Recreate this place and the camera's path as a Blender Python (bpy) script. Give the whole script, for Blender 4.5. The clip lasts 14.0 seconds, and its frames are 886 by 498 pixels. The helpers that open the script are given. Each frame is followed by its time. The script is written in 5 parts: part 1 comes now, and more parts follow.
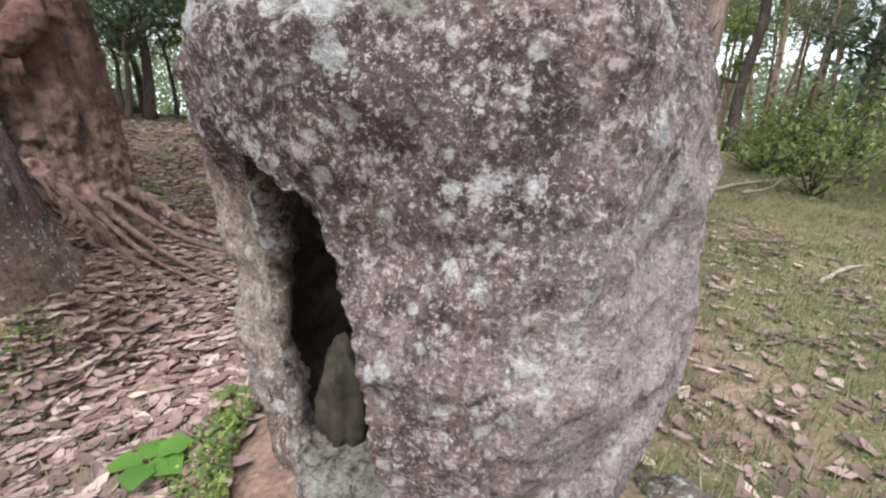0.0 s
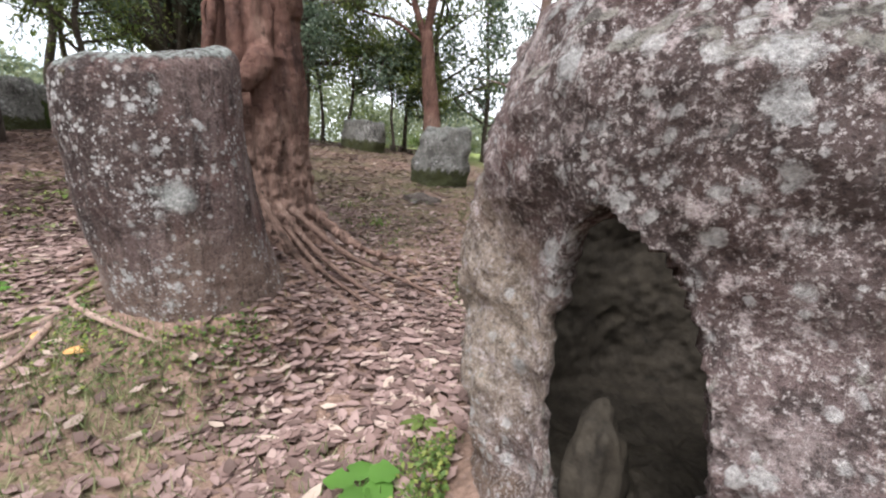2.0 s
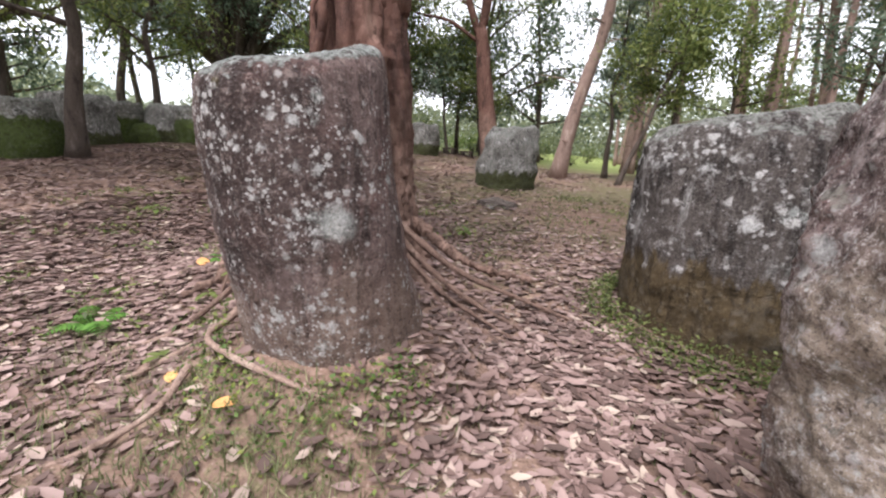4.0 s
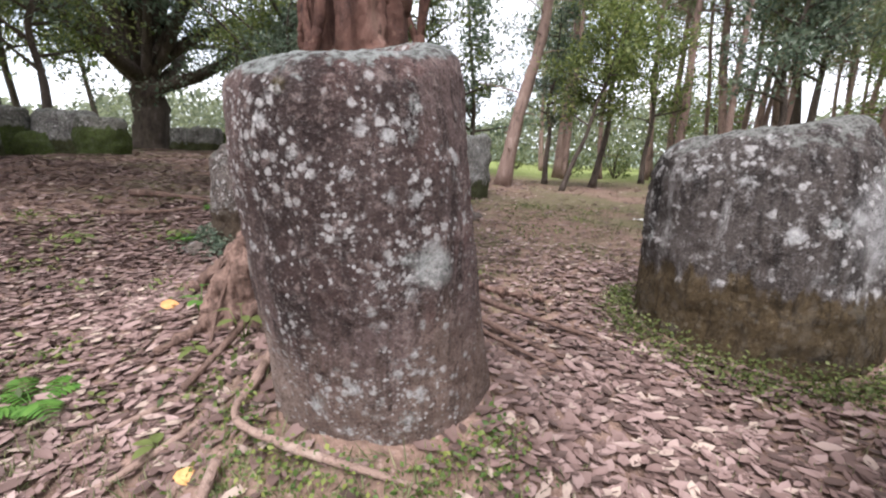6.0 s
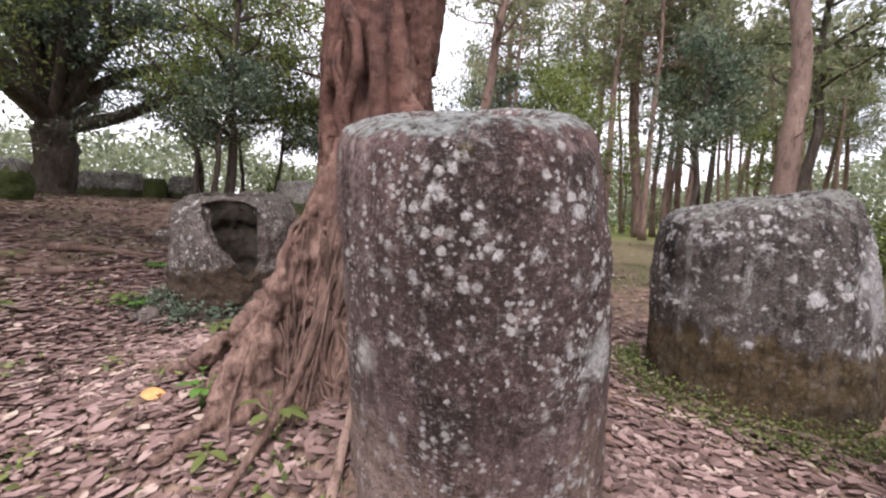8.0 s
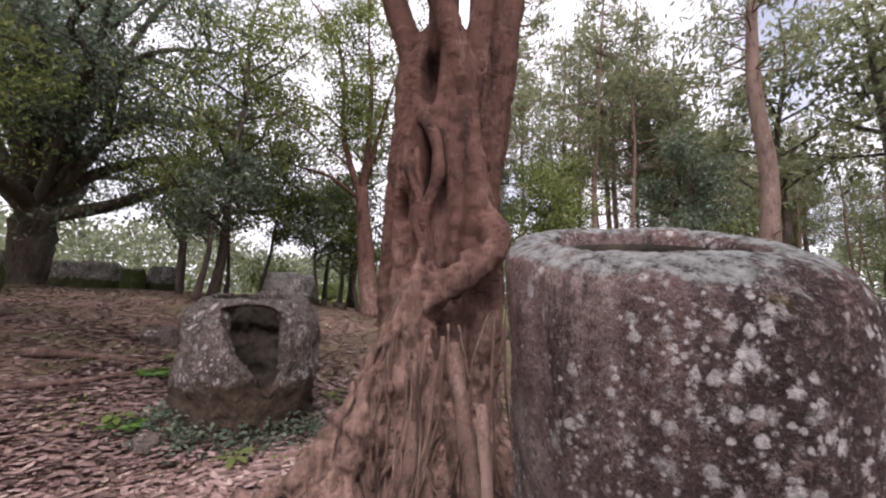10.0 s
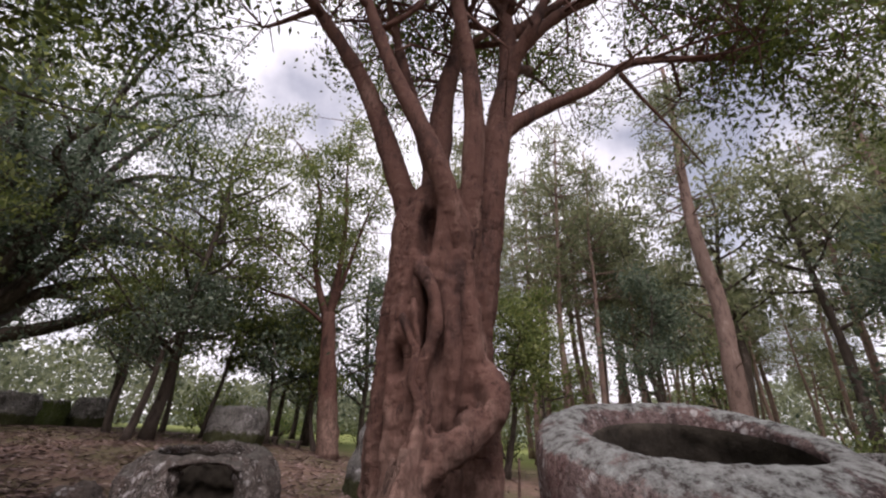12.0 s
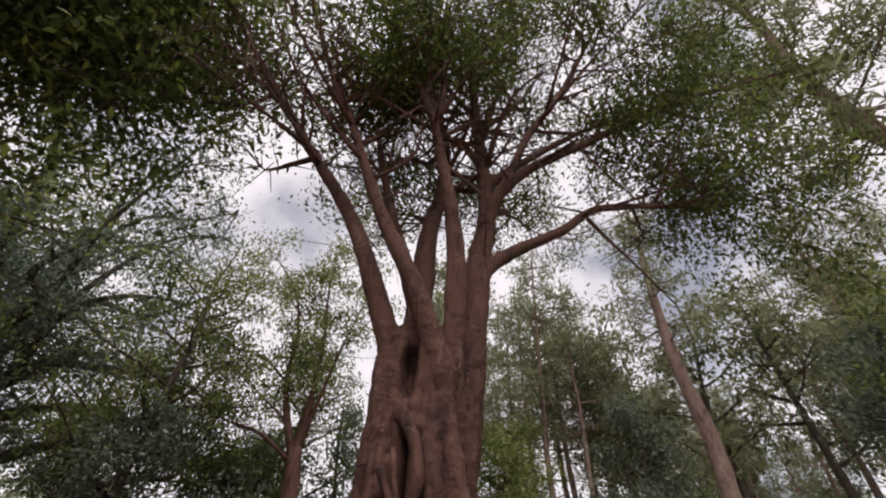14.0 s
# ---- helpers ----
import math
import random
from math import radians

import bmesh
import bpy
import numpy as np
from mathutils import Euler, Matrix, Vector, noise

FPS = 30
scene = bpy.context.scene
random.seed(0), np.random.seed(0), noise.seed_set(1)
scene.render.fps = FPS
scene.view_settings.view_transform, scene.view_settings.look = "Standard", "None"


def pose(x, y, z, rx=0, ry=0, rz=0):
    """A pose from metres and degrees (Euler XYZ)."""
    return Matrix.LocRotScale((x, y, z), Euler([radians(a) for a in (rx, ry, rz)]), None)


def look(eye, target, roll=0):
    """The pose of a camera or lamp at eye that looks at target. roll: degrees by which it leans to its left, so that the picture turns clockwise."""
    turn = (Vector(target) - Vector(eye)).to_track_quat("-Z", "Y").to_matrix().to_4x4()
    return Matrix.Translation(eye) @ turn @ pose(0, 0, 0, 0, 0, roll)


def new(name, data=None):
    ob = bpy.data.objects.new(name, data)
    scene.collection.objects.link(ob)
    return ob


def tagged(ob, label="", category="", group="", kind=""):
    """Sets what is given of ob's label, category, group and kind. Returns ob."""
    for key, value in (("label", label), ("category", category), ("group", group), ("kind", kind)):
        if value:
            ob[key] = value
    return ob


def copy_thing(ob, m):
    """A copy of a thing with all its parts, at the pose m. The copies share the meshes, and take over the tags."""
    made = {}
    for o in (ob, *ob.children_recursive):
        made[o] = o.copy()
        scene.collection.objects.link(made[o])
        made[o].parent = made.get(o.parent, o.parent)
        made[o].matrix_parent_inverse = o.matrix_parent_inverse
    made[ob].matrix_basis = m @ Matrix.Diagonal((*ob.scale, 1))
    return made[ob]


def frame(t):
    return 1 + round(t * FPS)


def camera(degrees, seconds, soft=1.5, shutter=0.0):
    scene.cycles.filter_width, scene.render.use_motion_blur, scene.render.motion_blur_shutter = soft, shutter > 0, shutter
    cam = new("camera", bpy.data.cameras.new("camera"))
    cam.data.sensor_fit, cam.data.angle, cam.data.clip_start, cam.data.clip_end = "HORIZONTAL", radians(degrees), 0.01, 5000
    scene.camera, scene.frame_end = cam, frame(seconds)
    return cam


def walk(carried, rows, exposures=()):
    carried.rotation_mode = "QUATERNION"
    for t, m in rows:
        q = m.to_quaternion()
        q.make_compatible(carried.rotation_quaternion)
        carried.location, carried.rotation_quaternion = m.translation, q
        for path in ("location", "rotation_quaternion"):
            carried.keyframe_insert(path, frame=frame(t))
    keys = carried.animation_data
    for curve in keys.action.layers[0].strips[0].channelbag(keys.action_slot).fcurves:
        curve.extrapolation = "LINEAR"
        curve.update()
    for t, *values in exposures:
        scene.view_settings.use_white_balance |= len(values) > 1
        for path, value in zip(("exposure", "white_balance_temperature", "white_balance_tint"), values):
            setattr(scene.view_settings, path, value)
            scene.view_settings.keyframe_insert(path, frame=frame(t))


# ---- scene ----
cam = camera(93.0, 14.0, 2.2)
PATH = [
    (0, (0.755, 0.312, 1.452), (0.497, 2.216, 0.897), 1.2),
    (0.5, (0.624, 0.285, 1.445), (0.341, 2.197, 0.93), 2.0),
    (1, (0.509, 0.248, 1.453), (0.127, 2.152, 0.973), 2.6),
    (1.5, (0.391, 0.216, 1.471), (-0.152, 2.087, 1.016), 3.2),
    (2, (0.21, 0.272, 1.466), (-0.505, 2.087, 1.027), 3.9),
    (2.5, (-0.016, 0.334, 1.48), (-0.868, 2.091, 1.047), 4.4),
    (3, (-0.227, 0.363, 1.481), (-1.14, 2.086, 1.037), 4.5),
    (3.5, (-0.502, 0.37, 1.479), (-1.414, 2.092, 1.029), 3.4),
    (3.7, (-0.586, 0.364, 1.474), (-1.492, 2.09, 1.026), 2.7),
    (5.8, (-1.45, 0.461, 1.513), (-2.038, 2.326, 1.094), 1.0),
    (6, (-1.554, 0.442, 1.514), (-2.118, 2.317, 1.107), 1.3),
    (6.5, (-1.757, 0.429, 1.528), (-2.241, 2.337, 1.175), 2.1),
    (7, (-1.963, 0.505, 1.526), (-2.355, 2.442, 1.22), 2.5),
    (7.5, (-2.165, 0.539, 1.548), (-2.481, 2.499, 1.309), 2.5),
    (8, (-2.381, 0.491, 1.567), (-2.622, 2.47, 1.407), 2.4),
    (8.2, (-2.47, 0.474, 1.589), (-2.698, 2.456, 1.45), 2.1),
    (10.3, (-3.175, 0.724, 1.742), (-3.301, 2.690, 2.087), 2.8),
    (10.5, (-3.211, 0.720, 1.765), (-3.323, 2.676, 2.166), 3.0),
    (11, (-3.293, 0.716, 1.820), (-3.369, 2.643, 2.350), 2.7),
    (11.5, (-3.326, 0.704, 1.867), (-3.353, 2.586, 2.545), 2.4),
    (12, (-3.332, 0.686, 1.903), (-3.328, 2.512, 2.721), 2.3),
    (12.5, (-3.336, 0.656, 1.925), (-3.309, 2.415, 2.876), 2.2),
    (13, (-3.340, 0.618, 1.942), (-3.294, 2.303, 3.018), 2.0),
    (13.5, (-3.347, 0.581, 1.962), (-3.286, 2.188, 3.152), 1.8),
    (14, (-3.360, 0.549, 1.982), (-3.292, 2.068, 3.281), 1.8),
]
walk(cam, [(t, look(eye, target, roll)) for t, eye, target, roll in PATH], [(0, 1.04, 6250, 6), (3.5, 1.00, 6450, 12), (6.5, 0.98, 6350, 14), (8, 0.88, 6550, 19), (10.5, 0.38, 6650, 24), (12, 0.0, 6750, 23), (14, -0.28, 7000, 20)])

# ---- world, sun, exposure ----
world = bpy.data.worlds.new("world")
scene.world = world
world.use_nodes = True
wt = world.node_tree
for nd in list(wt.nodes):
    wt.nodes.remove(nd)
w_out = wt.nodes.new("ShaderNodeOutputWorld")
w_bg = wt.nodes.new("ShaderNodeBackground")
w_sky = wt.nodes.new("ShaderNodeTexSky")
w_sky.sky_type = "NISHITA"
w_sky.sun_disc = False
w_sky.sun_elevation = radians(59)
w_sky.sun_rotation = radians(180)
w_co = wt.nodes.new("ShaderNodeTexCoord")
w_cl = wt.nodes.new("ShaderNodeTexNoise")
w_cl.inputs["Scale"].default_value = 2.6
w_cl.inputs["Detail"].default_value = 7
w_rm = wt.nodes.new("ShaderNodeValToRGB")
w_rm.color_ramp.elements[0].position = 0.34
w_rm.color_ramp.elements[0].color = (0.30, 0.30, 0.30, 1)
w_rm.color_ramp.elements[1].position = 0.50
w_mx = wt.nodes.new("ShaderNodeMix")
w_mx.data_type = "RGBA"
w_mx.inputs["B"].default_value = (10.3, 10.65, 11.4, 1)
wt.links.new(w_co.outputs["Generated"], w_cl.inputs["Vector"])
wt.links.new(w_cl.outputs["Fac"], w_rm.inputs["Fac"])
wt.links.new(w_rm.outputs["Color"], w_mx.inputs["Factor"])
wt.links.new(w_sky.outputs["Color"], w_mx.inputs["A"])
wt.links.new(w_mx.outputs["Result"], w_bg.inputs["Color"])
w_bg.inputs["Strength"].default_value = 0.11
wt.links.new(w_bg.outputs["Background"], w_out.inputs["Surface"])

sun_data = bpy.data.lights.new("sun", "SUN")
sun_data.energy = 3.6
sun_data.angle = radians(40)
sun_data.color = (1.0, 0.98, 0.985)
sun = new("sun", sun_data)
sun.matrix_world = look((0, -13, 22), (0, 0, 0))


# ---- materials ----
class Nodes:
    """A short way to wire a node material."""

    def __init__(self, name, rough=0.9, spec=0.2):
        self.mat = bpy.data.materials.new(name)
        self.mat.use_nodes = True
        self.t = self.mat.node_tree
        self.bsdf = self.t.nodes["Principled BSDF"]
        self.bsdf.inputs["Roughness"].default_value = rough
        self.bsdf.inputs["Specular IOR Level"].default_value = spec

    def add(self, kind, **values):
        nd = self.t.nodes.new(kind)
        for key, value in values.items():
            nd.inputs[key].default_value = value
        return nd

    def link(self, a, b):
        self.t.links.new(a, b)

    def coords(self, scale=(1, 1, 1), shift=True):
        tc = self.add("ShaderNodeTexCoord")
        mp = self.add("ShaderNodeMapping", Scale=scale)
        self.link(tc.outputs["Object"], mp.inputs["Vector"])
        if shift:
            oi = self.add("ShaderNodeObjectInfo")
            mu = self.add("ShaderNodeMath")
            mu.operation = "MULTIPLY"
            mu.inputs[1].default_value = 37.0
            self.link(oi.outputs["Random"], mu.inputs[0])
            self.link(mu.outputs[0], mp.inputs["Location"])
        return mp.outputs["Vector"]

    def noise(self, vec, scale, detail=4, rough=0.6):
        nd = self.add("ShaderNodeTexNoise", Scale=scale, Detail=detail, Roughness=rough)
        self.link(vec, nd.inputs["Vector"])
        return nd.outputs["Fac"]

    def spots(self, vec, scale, randomness=1.0):
        nd = self.add("ShaderNodeTexVoronoi", Scale=scale, Randomness=randomness)
        self.link(vec, nd.inputs["Vector"])
        return nd.outputs["Distance"], nd.outputs["Color"]

    def ramp(self, fac, stops):
        nd = self.add("ShaderNodeValToRGB")
        els = nd.color_ramp.elements
        while len(els) < len(stops):
            els.new(0.5)
        for el, (pos, col) in zip(els, stops):
            el.position = pos
            el.color = (*col, 1) if len(col) == 3 else col
        self.link(fac, nd.inputs["Fac"])
        return nd.outputs["Color"]

    def step(self, fac, a, b):
        nd = self.add("ShaderNodeMapRange")
        nd.interpolation_type = "SMOOTHSTEP"
        nd.inputs["From Min"].default_value = a
        nd.inputs["From Max"].default_value = b
        self.link(fac, nd.inputs["Value"])
        return nd.outputs["Result"]

    def math(self, op, a, b):
        nd = self.add("ShaderNodeMath")
        nd.operation = op
        for k, v in ((0, a), (1, b)):
            if isinstance(v, (int, float)):
                nd.inputs[k].default_value = v
            else:
                self.link(v, nd.inputs[k])
        return nd.outputs[0]

    def mix(self, fac, a, b):
        nd = self.add("ShaderNodeMix")
        nd.data_type = "RGBA"
        self.link(fac, nd.inputs["Factor"])
        for key, v in (("A", a), ("B", b)):
            if isinstance(v, tuple):
                nd.inputs[key].default_value = (*v, 1)
            else:
                self.link(v, nd.inputs[key])
        return nd.outputs["Result"]

    def bump(self, height, strength=0.5, distance=0.01):
        nd = self.add("ShaderNodeBump", Strength=strength, Distance=distance)
        self.link(height, nd.inputs["Height"])
        self.link(nd.outputs["Normal"], self.bsdf.inputs["Normal"])

    def colour(self, c):
        self.link(c, self.bsdf.inputs["Base Color"])
        return self.mat


def stone(name, dark, mid, pale, streak=0.25, lichen=0.5, top=True, moss=None, moss_level=0.0, rust=0.3, foot=None, foot_level=0.3, salt=0.6, crust_tint=(0.30, 0.30, 0.275), stains=(), crust_at=0.50, spot=1.0):
    """Weathered sandstone: blotches, streaks, bright grains and pits, round lichens in clumps, a grey-green crust on top, moss up to a level."""
    n = Nodes(name, 0.95, 0.1)
    v = n.coords()
    vs = n.coords((1, 1, streak))
    big = n.noise(vs, 3.2, 7, 0.66)
    col = n.ramp(big, [(0.38, dark), (0.47, mid), (0.56, mid), (0.68, pale)])
    # iron-red and grey drifts
    red = (mid[0] * 1.05, mid[1] * 0.78, mid[2] * 0.74)
    col = n.mix(n.math("MULTIPLY", n.step(n.noise(v, 4.5, 5, 0.6), 0.50, 0.66), rust), col, red)
    # dark weathered skin in ragged streaks
    dk = n.noise(vs, 10.0, 9, 0.74)
    col = n.mix(n.math("MULTIPLY", n.step(dk, 0.50, 0.60), 0.85), col, dark)
    tc = n.add("ShaderNodeTexCoord")
    sz = n.add("ShaderNodeSeparateXYZ")
    n.link(tc.outputs["Object"], sz.inputs["Vector"])
    if foot:
        fedge = n.math("ADD", sz.outputs["Z"], n.math("MULTIPLY", n.math("SUBTRACT", n.noise(vs, 4.0, 7, 0.7), 0.5), 1.1))
        fcol = n.ramp(n.noise(vs, 9.0, 9, 0.78), [(0.32, tuple(c * 0.35 for c in foot)), (0.5, tuple(c * 0.75 for c in foot)), (0.65, foot)])
        col = n.mix(n.math("MULTIPLY", n.step(fedge, foot_level + 0.25, foot_level - 0.2), 0.8), col, fcol)
    for place, size, tint in stains:
        far = n.add("ShaderNodeVectorMath")
        far.operation = "DISTANCE"
        n.link(tc.outputs["Object"], far.inputs[0])
        far.inputs[1].default_value = place
        rim_ = n.math("ADD", far.outputs["Value"], n.math("MULTIPLY", n.math("SUBTRACT", n.noise(v, 5.0, 8, 0.75), 0.5), 1.1 * size))
        scol = n.ramp(n.noise(v, 17.0, 8, 0.78), [(0.36, tuple(c * 0.35 for c in tint)), (0.48, tuple(c * 0.75 for c in tint)), (0.64, tint)])
        col = n.mix(n.math("MULTIPLY", n.step(rim_, size * 1.1, size * 0.45), 0.72), col, scol)
    # pale crumbly patches
    pl = n.noise(v, 16.0, 9, 0.74)
    col = n.mix(n.math("MULTIPLY", n.step(pl, 0.53, 0.64), 0.3 + 0.7 * salt), col, pale)
    # coarse grain: dark pits and bright specks
    grain = n.noise(v, 75.0, 4, 0.8)
    col = n.mix(n.math("MULTIPLY", n.step(grain, 0.45, 0.40), 0.55), col, tuple(c * 0.4 for c in dark))
    col = n.mix(n.math("MULTIPLY", n.step(grain, 0.56, 0.66), salt), col, tuple(min(c * 1.35, 0.6) for c in pale))
    pit = n.noise(v, 27.0, 7, 0.78)
    col = n.mix(n.math("MULTIPLY", n.step(pit, 0.43, 0.38), 0.55), col, tuple(c * 0.35 for c in dark))
    crumb = n.noise(v, 54.0, 6, 0.8)
    where = n.step(n.noise(v, 5.0, 5, 0.7), 0.36, 0.54)
    col = n.mix(n.math("MULTIPLY", n.math("MULTIPLY", n.step(crumb, 0.555, 0.59), where), 0.9 * salt), col, (0.58, 0.52, 0.495))
    # lichens with ragged, half-worn edges, gathered in clumps
    wob = n.noise(v, 30.0 * spot, 6, 0.8)
    fine = n.noise(v, 120.0, 3, 0.7)
    clump = n.noise(v, 2.4, 5, 0.65)
    for scale, size, keep, tint, strong in ((4.5, 0.40, 0.86, (0.46, 0.48, 0.455), 0.8), (8.5, 0.44, 0.66, (0.52, 0.505, 0.49), 0.85), (16.0, 0.50, 0.56, (0.57, 0.54, 0.52), 0.85), (31.0, 0.50, 0.62, (0.60, 0.57, 0.55), 0.75)):
        d, rnd = n.spots(v, scale * spot)
        sep = n.add("ShaderNodeSeparateColor")
        n.link(rnd, sep.inputs["Color"])
        rag = n.math("ADD", d, n.math("ADD", n.math("MULTIPLY", n.math("SUBTRACT", wob, 0.5), 1.15), n.math("MULTIPLY", n.math("SUBTRACT", fine, 0.5), 0.5)))
        rad = n.math("MULTIPLY", sep.outputs["Green"], size)
        disc = n.step(n.math("SUBTRACT", rag, rad), 0.16, -0.14)
        on = n.step(n.math("ADD", sep.outputs["Red"], n.math("MULTIPLY", n.math("SUBTRACT", clump, 0.5), 3.2)), keep + 0.28 * (1 - lichen), keep + 0.28 * (1 - lichen) + 0.25)
        tex = n.ramp(grain, [(0.35, tuple(c * 0.5 for c in tint)), (0.6, tint)])
        col = n.mix(n.math("MULTIPLY", n.math("MULTIPLY", disc, on), strong), col, tex)
    if top:
        geo = n.add("ShaderNodeNewGeometry")
        sx = n.add("ShaderNodeSeparateXYZ")
        n.link(geo.outputs["Normal"], sx.inputs["Vector"])
        crust = n.math("ADD", sx.outputs["Z"], n.math("MULTIPLY", n.math("SUBTRACT", n.noise(v, 7.0, 8, 0.72), 0.5), 2.2))
        crustcol = n.ramp(n.noise(v, 26.0, 7, 0.75), [(0.40, (0.05, 0.045, 0.041)), (0.50, tuple(c * 0.6 for c in crust_tint)), (0.68, crust_tint)])
        col = n.mix(n.math("MULTIPLY", n.step(crust, crust_at, crust_at + 0.22), 0.85), col, crustcol)
    if moss:
        edge = n.math("ADD", sz.outputs["Z"], n.math("MULTIPLY", n.math("SUBTRACT", n.noise(vs, 6.0, 8, 0.72), 0.5), 0.75))
        mcol = n.ramp(n.noise(v, 14.0, 8, 0.75), [(0.32, tuple(c * 0.35 for c in moss)), (0.5, tuple(c * 0.75 for c in moss)), (0.68, moss)])
        mcol = n.mix(n.math("MULTIPLY", n.step(n.noise(vs, 21.0, 9, 0.8), 0.51, 0.60), 0.85), mcol, tuple(c * 0.22 for c in moss))
        mcol = n.mix(n.math("MULTIPLY", n.step(crumb, 0.59, 0.66), 0.5), mcol, tuple(min(c * 2.4, 0.5) for c in moss))
        col = n.mix(n.math("MULTIPLY", n.step(edge, moss_level + 0.05, moss_level - 0.03), 0.88), col, mcol)
    hgt = n.math("ADD", n.math("MULTIPLY", pl, 0.8), n.math("ADD", n.math("MULTIPLY", grain, 0.5), n.math("ADD", n.math("MULTIPLY", n.noise(v, 40.0, 6, 0.7), 0.5), pit)))
    n.bump(hgt, 1.0, 0.026)
    return n.colour(col)


def bark(name, dark, mid, pale, ring=1.0, scale=1.0, foot=None):
    """Bark with drifts of colour, broken rings across, a scaly grain and, low down, an older skin."""
    n = Nodes(name, 0.9, 0.15)
    v = n.coords((1, 1, 0.3))
    vo = n.coords()
    big = n.noise(v, 3.5 * scale, 7, 0.7)
    col = n.ramp(big, [(0.34, dark), (0.48, mid), (0.56, mid), (0.70, pale)])
    if foot:
        tc = n.add("ShaderNodeTexCoord")
        sz = n.add("ShaderNodeSeparateXYZ")
        n.link(tc.outputs["Object"], sz.inputs["Vector"])
        edge = n.math("ADD", sz.outputs["Z"], n.math("MULTIPLY", n.math("SUBTRACT", n.noise(vo, 3.0, 6, 0.7), 0.5), 2.6))
        fcol = n.ramp(n.noise(v, 13.0, 8, 0.78), [(0.36, tuple(c * 0.22 for c in foot)), (0.5, tuple(c * 0.6 for c in foot)), (0.64, foot)])
        col = n.mix(n.math("MULTIPLY", n.step(edge, 2.3, 1.0), 0.85), col, fcol)
    vr = n.coords((1.6, 1.6, 6.0))
    rg = n.noise(vr, 6.0 * scale, 7, 0.75)
    here = n.step(n.noise(vo, 3.0, 4, 0.6), 0.44, 0.60)
    col = n.mix(n.math("MULTIPLY", n.math("MULTIPLY", n.step(rg, 0.55, 0.64), here), 0.85 * ring), col, tuple(c * 0.7 for c in dark))
    col = n.mix(n.math("MULTIPLY", n.step(n.noise(vo, 26.0 * scale, 7, 0.78), 0.55, 0.68), 0.55), col, pale)
    col = n.mix(n.math("MULTIPLY", n.step(n.noise(v, 19.0 * scale, 7, 0.8), 0.46, 0.36), 0.7), col, tuple(c * 0.6 for c in dark))
    hgt = n.math("ADD", n.math("MULTIPLY", n.math("MULTIPLY", rg, here), -1.5 * ring), n.math("ADD", n.noise(v, 22.0 * scale, 6, 0.75), n.math("MULTIPLY", n.noise(vo, 60.0, 5, 0.75), 0.5)))
    n.bump(hgt, 0.9, 0.022)
    return n.colour(col)


def leafy(name, stops, rough=0.5, through_light=0.45, spec=0.3):
    """Leaves: a tint of its own for each leaf, some light through the blade."""
    n = Nodes(name, rough, spec)
    geo = n.add("ShaderNodeNewGeometry")
    col = n.ramp(geo.outputs["Random Per Island"], stops)
    var = n.noise(n.coords((1, 1, 1)), 0.7, 3)
    col = n.mix(n.math("MULTIPLY", n.step(var, 0.45, 0.65), 0.35), col, tuple(c * 0.5 for c in stops[0][1]))
    n.colour(col)
    if through_light:
        tr = n.add("ShaderNodeBsdfTranslucent")
        n.link(col, tr.inputs["Color"])
        mx = n.add("ShaderNodeMixShader")
        mx.inputs[0].default_value = through_light
        out = [nd for nd in n.t.nodes if nd.type == "OUTPUT_MATERIAL"][0]
        n.link(n.bsdf.outputs[0], mx.inputs[1])
        n.link(tr.outputs[0], mx.inputs[2])
        n.link(mx.outputs[0], out.inputs["Surface"])
    return n.mat


def plain(name, c1, c2, scale=12.0, rough=0.8, bump=0.4):
    n = Nodes(name, rough, 0.2)
    v = n.coords()
    f = n.noise(v, scale, 6, 0.7)
    n.bump(f, bump, 0.01)
    return n.colour(n.ramp(f, [(0.3, c1), (0.7, c2)]))


M_STONE_A = stone("stone_purple", (0.058, 0.043, 0.040), (0.185, 0.134, 0.127), (0.48, 0.395, 0.38), 0.8, 0.66, rust=0.5, salt=0.8, foot=(0.27, 0.185, 0.135), foot_level=0.36, crust_tint=(0.36, 0.335, 0.29), stains=(((-0.80, -0.28, 0.80), 0.50, (0.48, 0.385, 0.30)), ((-0.55, -0.66, 0.75), 0.30, (0.46, 0.37, 0.29)), ((0.75, -0.45, 0.75), 0.75, (0.49, 0.405, 0.39)), ((-0.25, -0.80, 1.40), 0.55, (0.085, 0.062, 0.057))), spot=1.3)
M_STONE_B = stone("stone_streaked", (0.046, 0.033, 0.031), (0.160, 0.112, 0.103), (0.36, 0.28, 0.255), 0.13, 0.88, rust=0.5, salt=0.22, foot=(0.25, 0.175, 0.14), foot_level=0.52, crust_tint=(0.40, 0.425, 0.40), crust_at=0.55, spot=1.75, stains=(((0.02, -0.55, 1.10), 0.62, (0.062, 0.044, 0.040)), ((-0.40, -0.40, 0.35), 0.36, (0.33, 0.245, 0.205)), ((-0.55, -0.2, 1.0), 0.25, (0.24, 0.20, 0.18)), ((-0.365, -0.483, 0.843), 0.075, (0.62, 0.60, 0.55)), ((0.395, -0.41, 0.875), 0.10, (0.54, 0.56, 0.53)), ((-0.06, -0.69, 1.49), 0.05, (0.14, 0.12, 0.02))))
